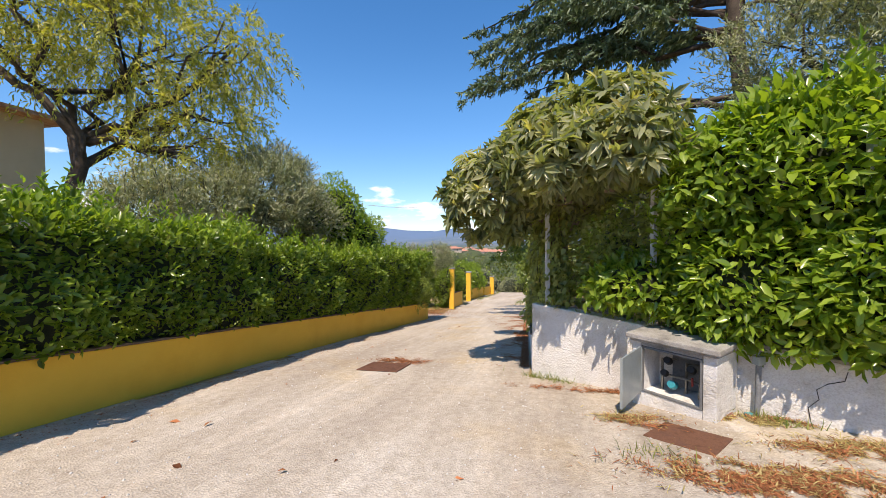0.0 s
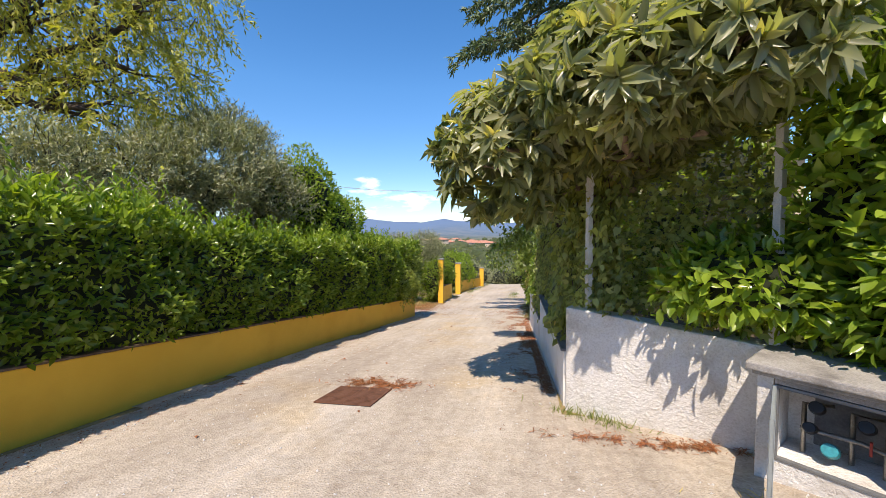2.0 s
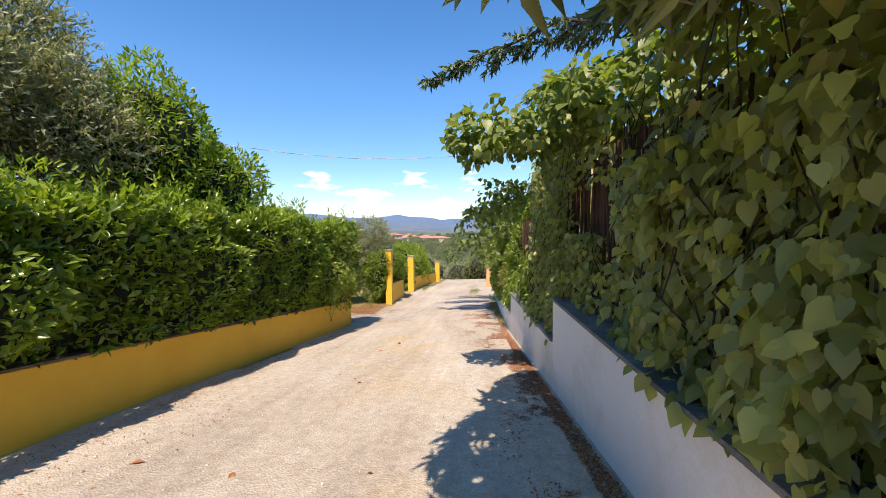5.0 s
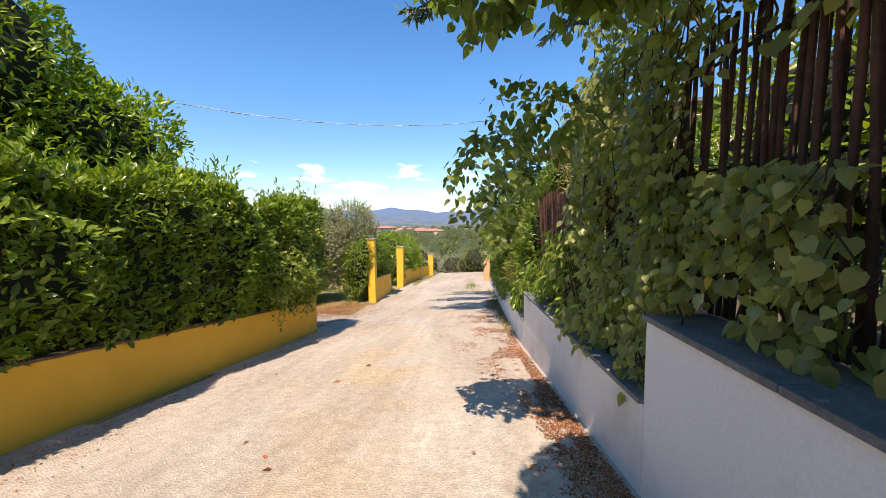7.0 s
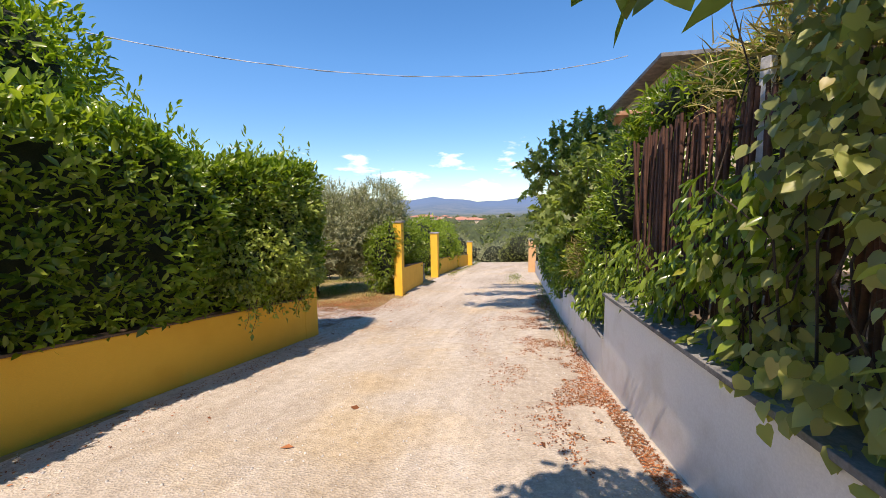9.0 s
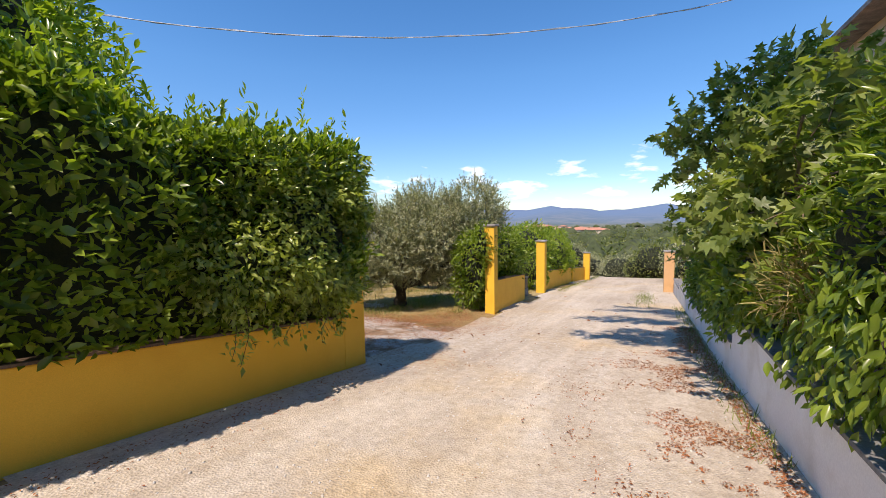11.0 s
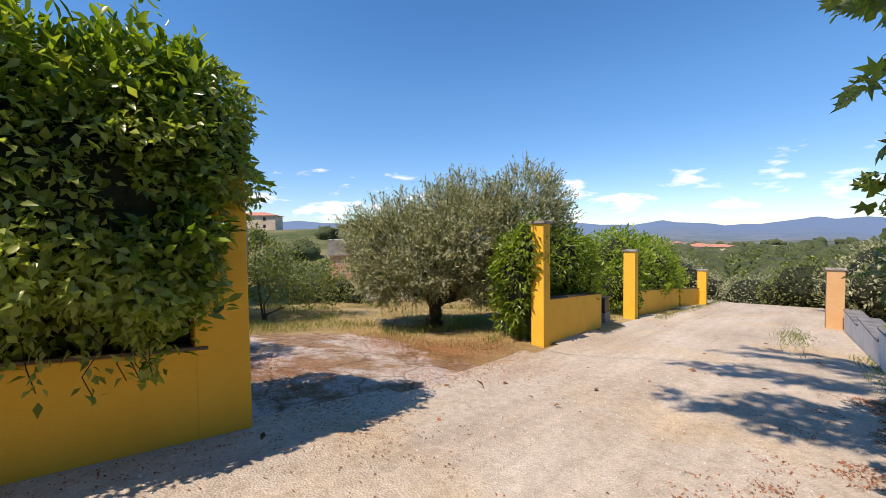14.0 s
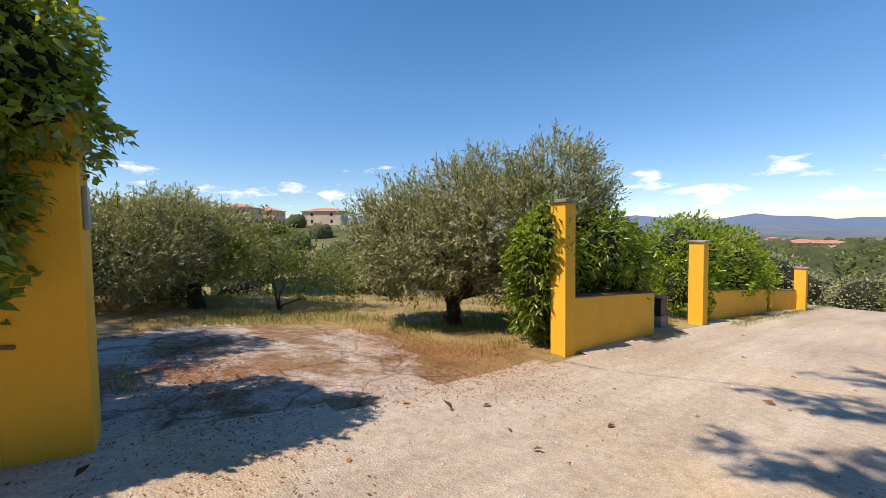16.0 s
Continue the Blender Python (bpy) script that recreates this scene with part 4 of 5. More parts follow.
part("latch", box_bm(lx - 0.02, ly - 0.02, -0.2, lx + 0.02, ly + 0.02, -0.165, 0.004), DARK_METAL, door)


def meter(s, d, z, r, mat, name="water_meter"):
    bm = bmesh.new()
    q = bmesh.ops.create_cone(bm, segments=18, cap_ends=True, radius1=r, radius2=r * 0.85, depth=r * 1.3)
    ax = Vector((cn.x, cn.y, 0.5)).normalized()
    m = Matrix.Translation(cpos(s, d, z)) @ ax.to_track_quat('Z', 'Y').to_matrix().to_4x4()
    bmesh.ops.transform(bm, matrix=m, verts=q["verts"])
    bmesh.ops.bevel(bm, geom=bm.edges[:], offset=r * 0.06, segments=1, affect='EDGES')
    return part(name, bm, mat, cup)


meter(0.38, -0.2, -0.32, 0.055, BLUE_PLASTIC)
meter(0.29, -0.28, -0.06, 0.05, BLACK_PLASTIC)
meter(0.26, -0.26, -0.22, 0.045, BLACK_PLASTIC)
meter(0.54, -0.32, -0.12, 0.05, BLACK_PLASTIC)
for pth in (((.2, -.3, -.42), (.2, -.3, -.05), (.36, -.32, -.03)), ((.45, -.36, -.42), (.45, -.36, -.06), (.62, -.36, -.05)), ((.62, -.3, -.42), (.62, -.34, -.1)), ((.18, -.3, -.24), (.5, -.34, -.24), (.66, -.3, -.26))):
    v, f = tube_arrays([([cpos(q[0] + 0.02, q[1], q[2] * 1.05) for q in pth], np.full(len(pth), 0.017))], 8)
    raw("pipe", v, f, BRASS, cup)
part("valve_lever", slab(0.56, 0.575, -0.3, -0.27, -0.3, -0.2, 0.003), surface("red_paint", [(0.4, 0.03, 0.02), (0.5, 0.05, 0.03)], 5, 50, 0.5, 0), cup, "red valve lever")

pipe_x, pipe_y = front(2.93, 0.09)
pz = height(pipe_x, pipe_y)
conduit = thing("conduit_post", "grey electric conduit with a small box against the wall", "conduit", (pipe_x, pipe_y, pz))
v, f = tube_arrays([([(pipe_x, pipe_y, pz - 0.1), (pipe_x + .01, pipe_y, pz + 0.3), (pipe_x + 0.02, pipe_y + .02, pz + 0.62)], np.full(3, 0.027))], 10)
raw("pipe", v, f, surface("grey_pipe", [(0.16, 0.17, 0.18), (0.24, 0.25, 0.26)], 5, 50, 0.6, 0), conduit, soft=True)
part("junction_box", box_bm(pipe_x - 0.04, pipe_y - 0.04, pz + 0.623, pipe_x + 0.06, pipe_y + 0.04, pz + 0.72, 0.008, 0.5), GREY_METAL, conduit)
part("foot_cap", box_bm(pipe_x - 0.11, pipe_y - 0.05, pz, pipe_x - 0.035, pipe_y + 0.03, pz + 0.07, 0.015, 0.4), BLUE_PLASTIC, conduit, "teal plastic cap")


def cover(name, label, cx, cy, w, d, turn, mat, slots):
    z = height(cx, cy) + 0.022
    th = thing(name, label, "drain cover", (cx, cy, z))
    gx, gy = 0.0348, -0.1288
    rot = Matrix.Rotation(turn, 3, 'Z')

    def block(x0, y0, x1, y1, z0, z1, bev=0.003):
        bm = bmesh.new()
        r = bmesh.ops.create_cube(bm, size=1)
        for w_ in r["verts"]:
            q = rot @ Vector(((x0 if w_.co.x < 0 else x1), (y0 if w_.co.y < 0 else y1), 0))
            w_.co = (cx + q.x, cy + q.y, z + gx * q.x + gy * q.y + (z0 if w_.co.z < 0 else z1))
        if bev:
            bmesh.ops.bevel(bm, geom=bm.edges[:], offset=bev, segments=1, affect='EDGES')
        return bm
    part("plate", block(-w / 2, -d / 2, w / 2, d / 2, -0.03, 0.004 if slots else 0.012), DARK_METAL if slots else mat, th)
    if slots:
        for i in range(slots):
            y0 = -d / 2 + d * (i + 0.18) / slots
            part("bar", block(-w / 2 + .03, y0, w / 2 - .03, y0 + d / slots * 0.62, 0.005, 0.018, 0.0), mat, th)
        for x0, x1 in ((-w / 2, -w / 2 + .03), (w / 2 - .03, w / 2), (-.012, .012)):
            part("rim", block(x0, -d / 2, x1, d / 2, 0.005, 0.021), mat, th)
    return th


cover("drain_grate", "rusty iron drain grate set in the drive", -2.88, 6.42, 0.78, 0.72, 0.0, RUST, 16)
cover("manhole_cover", "rusty iron plate cover in the ground by the cupboard", 1.35, 4.1, 0.6, 0.55, -0.62, RUST, 0)

# ---- right: white lane wall in steps, slab coping ----
lane_x = lambda y: -0.2 - 0.046 * (min(y, 15.0) - 6.5)
lane_wall = None
for ya, yb, za, zc in ((6.62, 10.52, -0.2, -0.22), (10.523, 14.88, -0.76, -0.95), (14.883, 18.86, -1.46, -1.55), (18.863, 22.5, -1.96, -2.05), (22.503, 26.2, -2.4, -2.5), (26.203, 29.4, -2.75, -2.85), (29.403, 32.9, -3.05, -3.2)):
    w = thing("white_lane_wall", "white painted stepped garden wall with grey slab coping", "wall", (lane_x(ya), ya, height(lane_x(ya), ya)), group="stepped white walls")
    ys = np.linspace(ya, yb, 7)
    tp = lambda x, y, ya=ya, yb=yb, za=za, zc=zc: za + (zc - za) * (y - ya) / (yb - ya)
    prism([(lane_x(y), y) for y in ys], 0.3, lambda x, y: height(x, y) - 0.3, tp, "wall_body", WHITE_WALL, w, side=-1, bevel=0.008)
    n = 4
    for i in range(n):
        y0, y1 = ya + (yb - ya) * i / n, ya + (yb - ya) * (i + 1) / n - 0.006
        prism([(lane_x(y0) - .03, y0), (lane_x(y1) - .03, y1)], 0.4, lambda x, y: tp(x, y) + 0.003, lambda x, y: tp(x, y) + 0.038, "coping_slab", SLATE, w, side=-1, bevel=0.006)

# garden earth behind the walls
garden = bmesh.new()
gx = [0.0, 0.6, 3, 8, 12]
gy = [6.9, 8.5, 10.5, 12.5, 14.8, 16.8, 18.8, 20.6, 22.5, 24, 26.2]
gz = [-0.3, -0.3, -0.85, -0.95, -1.55, -1.6, -2.05, -2.1, -2.5, -2.55, -2.6]
grid = [[garden.verts.new((x, y, z + 0.02 * x)) for x in gx] for y, z in zip(gy, gz)]
for r, q in zip(grid, grid[1:]):
    for a, b, c, d in zip(r, r[1:], q[1:], q):
        garden.faces.new((a, b, c, d))
tagged(part("garden_ground", garden, surface("garden_earth", [(0.09, 0.065, 0.04), (0.17, 0.12, 0.07)], 3, 40, 0.95, 0.6, 0.02), None, "dark earth of the terraced garden", "structure"), category="ground")

# brown cane fence and white posts
fence = thing("cane_fence", "dark brown cane fence overgrown with vines", "fence", (0.1, 8, -0.2))
fence2 = thing("cane_fence", "dark brown cane fence with ragged top", "fence", (0.0, 12, -0.8))
cane_v, cane_f = tube_arrays([(np.array([(0, 0, 0), (0.004, 0.003, 0.35), (-0.004, -0.002, 0.7), (0.003, 0, 1.0)]), np.array([0.017, 0.016, 0.016, 0.013]))], 6)
cane_mesh = None
for fo, ya, yb, z0, z1 in ((fence, 6.75, 11.28, -0.17, 1.5), (fence2, 11.36, 15.2, -0.8, 0.78)):
    for i, y in enumerate(np.arange(ya, yb, 0.052)):
        h = z1 - z0 + RNG.normal(0, 0.03)
        ob = raw("cane", cane_v, cane_f, CANE, None, soft=True) if cane_mesh is None else new("cane", cane_mesh)
        cane_mesh = ob.data
        attach(ob, fo)
        ob.matrix_basis = Matrix.LocRotScale((lane_x(y) + 0.37 + RNG.normal(0, .012), y + RNG.normal(0, .008), z0), Euler((RNG.normal(0, .025), RNG.normal(0, .02), RNG.random() * 6)), (1.0, 1.0, h))
    for z in (z0 + 0.25, (z0 + z1) / 2, z1 - 0.2):
        v, f = tube_arrays([([(lane_x(y) + 0.405, y, z + RNG.normal(0, .008)) for y in np.linspace(ya, yb, 9)], np.full(9, 0.011))], 6)
        raw("rail", v, f, DARK_METAL, fo)


def post(x, y, z0, z1):
    th = thing("fence_post", "chipped white metal fence post", "post", (x, y, z0), group="white fence posts")
    part("shaft", box_bm(x - 0.03, y - 0.03, z0, x + 0.03, y + 0.03, z1, 0.006, 0.5), WHITE_METAL, th)
    for k in range(4):
        z = z0 + (z1 - z0) * (0.2 + 0.22 * k)
        part("clip", box_bm(x - 0.036, y - 0.036, z, x + 0.036, y + 0.036, z + 0.03, 0.004, 0.5), WHITE_METAL, th)


for px, py, z0, z1 in ((0.05, 6.47, 0.38, 2.0), (1.42, 5.62, 0.29, 2.15), (3.1, 4.68, 0.2, 2.95), (-0.1, 11.32, -0.75, 1.62), (-0.06, 13.2, -0.82, 0.95)):
    post(px, py, z0, z1)

# ---- right: greenery ----
hedge("laurel_hedge", "tall bright laurel hedge with large glossy leaves over stucco wall", [front(6.9, -0.1), front(5, -0.1), front(3.6, -0.1), front(2.5, -0.15), front(2.0, -0.3)][::-1],
      [(0, 2.4), (0.6, 2.85), (1.5, 3.0), (3.4, 2.8), (4.9, 2.55)], [(0, 0.35), (4.9, 0.1)], 1.3, 300, 0.45, 0.17, LAUREL_SUN, LAUREL_SUN, shoots=90, rough=0.22)
shrub("laurel_branches", "lower laurel boughs with bright leaves over the stucco wall", [(1.3, 5.75, 0.85, 0.75, 0.5, 0.5), (2.4, 5.1, 0.9, 0.9, 0.55, 0.75), (3.6, 4.5, 1.1, 1.0, 0.6, 0.9), (2.7, 5.05, 2.2, 1.2, 0.6, 0.9)], 330, 0.16, 0.4, LAUREL_SUN, T=T7, F=F7, core=0.6, up=0.0, base=(2.4, 5.6))


def loquat():
    """A loquat: rosettes of long ribbed leaves, pale and upright in the middle, old ones drooping."""
    bx, by = 0.55, 7.3
    z = height(bx, by)
    h = thing("loquat_tree", "loquat tree with long leathery leaves overhanging the lane corner", "tree", (bx, by, z))
    blobs = [(0.3, 6.85, 2.85, 1.25, 1.1, 0.95), (-0.85, 6.6, 2.25, 0.85, 0.8, 0.75), (1.1, 6.2, 3.05, 0.85, 0.8, 0.8), (-0.2, 7.7, 2.8, 1.1, 1.0, 0.8), (-0.3, 6.0, 2.6, 0.6, 0.5, 0.5), (0.45, 5.55, 2.8, 0.75, 0.5, 0.5), (0.95, 5.15, 2.7, 0.65, 0.45, 0.45), (0.1, 5.2, 2.5, 0.65, 0.45, 0.42)]
    P, N = blob_points(blobs, 26, 0.35, 0.12, 0.5)
    n = len(P)
    ax = unit(N + rnd(n, 0.25) + np.array([0, 0, 0.45]))
    for nm, k, spread_, size, mat, lab in (("old_leaf", 11, 1.5, 0.27, LOQUAT, ""), ("new_leaf", 4, 0.55, 0.17, LOQUAT_NEW, "pale upright new leaves")):
        sel = np.ones(n, bool) if nm == "old_leaf" else RNG.random(n) < 0.55
        q, a = P[sel], ax[sel]
        m = len(q)
        ang = np.tile(np.arange(k) * 2.4, m) + np.repeat(RNG.random(m) * 6, k)
        a2 = np.repeat(a, k, 0)
        s = unit(np.cross(a2, np.array([[0.31, 0.2, 0.93]])))
        w = np.cross(s, a2)
        rad = s * np.cos(ang)[:, None] + w * np.sin(ang)[:, None]
        A = a2 * (0.55 if nm == "old_leaf" else 1.0) + rad * spread_ * 0.7 - np.array([0, 0, 0.75 if nm == "old_leaf" else -0.1]) + np.array([-0.05, -0.3, 0.0]) + rnd(len(rad), 0.12)
        L = size * RNG.uniform(0.7, 1.2, len(rad))
        v, f = leaves(np.repeat(q, k, 0) + rnd(len(rad), 0.02), A, a2 + rnd(len(rad), .15), L, L * 0.27, T7, F7)
        raw(nm, v, f, mat, h, lab)
    forks = [limb((bx, by, z - 0.1), (0.35, 7.0, 1.5), 0.11, 0.08)]
    for b in blobs:
        l = limb((0.35, 7.0, 1.5), b[:3], 0.06, 0.03, 6, wob=0.12)
        forks.append(l)
        for _ in range(8):
            d = unit(rnd(1))[0] * np.array(b[3:]) * 0.85
            forks.append(limb(l[0][RNG.integers(2, 6)], np.array(b[:3]) + d, 0.022, 0.008, 5, wob=0.1))
    v, f = tube_arrays(forks, 7)
    raw("trunk", v, f, PALE_BARK, h, soft=True)


loquat()


def vine_wall(name, label, boxes, per, size, wide, mat, T=TH, F=FH, along=False, gaps=-0.75):
    """Climbers hanging over a wall: leaves in slabs (x0, x1, y0, y1, z0, z1), drooping, with stems.
    along: x counts from the lane wall's face."""
    b = boxes[0]
    h = thing(name, label, "vine", ((b[0] + b[1]) / 2, b[2], b[4]))
    Ps = []
    stems = []
    for x0, x1, y0, y1, z0, z1 in boxes:
        n = int((y1 - y0) * (z1 - z0) * per)
        u = RNG.random((n, 3))
        P = np.array([x0, y0, z0]) + u * np.array([x1 - x0, y1 - y0, z1 - z0])
        P[:, 0] -= (0.08 if along else 0.14) * vnoise(P * np.array([0, 1, 1]), 0.4, 1.0)
        P = P[vnoise(P * np.array([0, 1, 1]), 0.33, 4.0) > gaps]
        if along:
            P[:, 0] += -0.2 - 0.046 * (P[:, 1] - 6.5)
        Ps.append(P)
        for _ in range(int((y1 - y0) * 7)):
            y = RNG.uniform(y0, y1)
            xm = (x0 + x1) / 2 + (lane_x(y) if along else 0.0)
            stems.append(limb((xm, y, z0), (xm - (0.02 if along else 0.1), y + RNG.normal(0, .25), z1), 0.007, 0.004, 6, wob=0.12))
    P = np.concatenate(Ps)
    foliage("foliage", P, np.tile(np.array([[-0.8, -0.45, 0.1]]), (len(P), 1)), size, wide, mat, h, up=-0.85, out=0.45, jit=0.35, T=T, F=F)
    v, f = tube_arrays(stems, 4)
    raw("stem", v, f, BARK, h, kind="stuff")
    return h


vine_wall("corner_climber", "dark green climber covering the fence at the wall corner", [(-0.05, 0.35, 6.5, 8.6, -0.1, 2.1), (-0.22, 0.2, 6.9, 9.0, -0.2, 1.2), (0.1, 0.4, 6.2, 6.6, 0.35, 2.2)], 620, 0.095, 0.7, IVY)
fr_l = thing("ivy_row", "dark ivy leaves trailing along the stucco wall top", "ivy", (*front(0.8), 0.35))
s_ = RNG.random(1500) * 3.0
P = np.array([(*front(s, RNG.uniform(-0.55, 0.03)), FTOP(s) + RNG.uniform(0.0, 0.2) + 1.5 * RNG.random() ** 2 * (s < 1.9)) for s in s_])
foliage("foliage", P, np.tile(np.array([[fn.x, fn.y, 0.2]]), (len(P), 1)), 0.09, 0.75, IVY, fr_l, up=-0.25, T=T9, F=F9)
s_ = RNG.random(3200) * 2.1
P = np.array([(*front(s, -0.35 - 0.35 * RNG.random()), 0.35 + 2.1 * RNG.random()) for s in s_])
foliage("back_foliage", P, np.tile(np.array([[fn.x, fn.y, 0.1]]), (len(P), 1)), 0.1, 0.6, IVY, fr_l, up=-0.3, T=T9, F=F9)
vine_wall("fence_climber", "climbing vine with heart-shaped leaves hanging over the cane fence",
          [(0.05, 0.36, 10.6, 12.6, -0.7, 1.7), (0.08, 0.6, 10.4, 12.4, 1.5, 2.5), (0.06, 0.36, 9.6, 11.0, -0.12, 0.62)], 900, 0.068, 0.85, IVY, along=True, gaps=-0.5)
vine_wall("fence_climber", "loose climbing vine along the foot of the cane fence",
          [(0.12, 0.36, 8.2, 9.8, -0.12, 0.5), (0.15, 0.4, 8.6, 10.6, 1.15, 1.75), (0.2, 0.36, 7.2, 9.4, 0.2, 1.3)], 330, 0.075, 0.85, IVY, along=True, gaps=0.0)
vine_wall("fence_climber", "climbing vine trailing over the lower lane wall",
          [(-0.02, 0.34, 12.0, 12.9, -0.85, -0.2), (-0.06, 0.3, 10.7, 12.4, -0.85, -0.4)], 420, 0.085, 0.8, IVY, along=True, gaps=-0.2)
shrub("leafy_bough", "leafy bough hanging out above the lane", [(-0.75, 10.3, 1.75, 0.55, 0.55, 0.4), (-1.25, 10.35, 1.75, 0.4, 0.45, 0.28), (-0.2, 10.0, 2.0, 0.6, 0.7, 0.5), (0.6, 10.1, 2.1, 0.8, 0.8, 0.6)], 230, 0.1, 0.85, FIG, T=TH, F=FH, core=0, up=-0.6, out=0.5, jit=0.45, depth=0.6, base=(0.9, 10.6), stems=0)
shrub("hanging_bough", "bough of broad heart-shaped leaves hanging over the lane wall", [(-1.33, 10.85, 0.75, 0.2, 0.22, 0.3), (-0.95, 10.95, 1.1, 0.3, 0.22, 0.22)], 420, 0.062, 0.85, FIG, T=TH, F=FH, core=0, up=-0.6, out=0.5, jit=0.45, depth=0.7, base=(0.12, 10.9), stems=0)
shrub("climbing_shrub", "bright green shrub climbing over the fence end", [(-0.1, 15.75, 0.3, 0.42, 0.5, 0.95), (0.3, 15.3, 1.15, 0.5, 0.8, 0.42), (-0.25, 16.2, -0.5, 0.35, 0.7, 0.7), (0.5, 14.0, 1.2, 0.4, 0.9, 0.3)], 330, 0.12, 0.26, LAUREL, T=T7, F=F7, core=0.6, base=(0.1, 15.2))
vine_wall("broad_leaved_plant", "dark broad-leaved plants on the lane wall below the cane fence", [(0.02, 0.34, 12.6, 15.0, -0.9, -0.3), (0.02, 0.34, 12.4, 13.4, -0.4, 0.25), (-0.02, 0.3, 14.9, 16.3, -1.4, -0.5), (0.06, 0.4, 16.3, 18.8, -1.5, -0.8), (0.06, 0.4, 18.9, 22.4, -2.0, -1.2)], 560, 0.115, 0.36, LAUREL, T7, F7, along=True, gaps=-0.3)
shrub("dry_plant", "dry straw-coloured plant on the wall top", [(-0.5, 16.6, -0.75, 0.28, 0.36, 0.3)], 800, 0.16, 0.06, DRYGRASS, core=0, depth=0.95, stems=0, base=(-0.45, 16.6), T=T3, F=F3)
shrub("dry_bush", "dry straw-coloured stems above the cane fence", [(0.3, 13.3, 1.05, 0.45, 1.3, 0.35), (0.1, 12.7, 1.0, 0.3, 0.5, 0.4)], 330, 0.22, 0.05, DRYGRASS, core=0, depth=0.95, stems=2, T=T3, F=F3)
tree("fig_tree", "fig tree with broad lobed leaves leaning over the lane wall", (0.3, 19.4), (0.1, 19.3, -0.6), 0.09,
     [(-0.75, 19.4, 0.9, 0.6, 0.7, 0.6), (-0.55, 18.6, -0.1, 0.6, 0.8, 0.55), (0.25, 18.1, 0.5, 0.7, 0.8, 0.6), (0.1, 19.8, 1.4, 0.8, 0.9, 0.7), (-0.3, 17.2, 0.1, 0.6, 0.9, 0.7), (-0.35, 20.6, -0.5, 0.6, 0.9, 0.8)],
     30, 0.145, 0.95, FIG, PALE_BARK, T=TP, F=FP, twig=0.36, leaves_per=6, up=0.1, forks=5, depth=0.7)
shrub("garden_shrub", "dense dark green shrub behind the lane wall", [(0.4, 16.6, -0.4, 0.75, 1.2, 1.0), (0.4, 21.6, -0.8, 0.85, 1.4, 1.1), (0.3, 23.8, -1.4, 0.8, 1.3, 0.9), (-0.25, 18.4, -1.0, 0.5, 1.5, 0.6), (-0.22, 21.2, -1.5, 0.5, 1.4, 0.7)], 190, 0.14, 0.4, LAUREL, T=T7, F=F7)


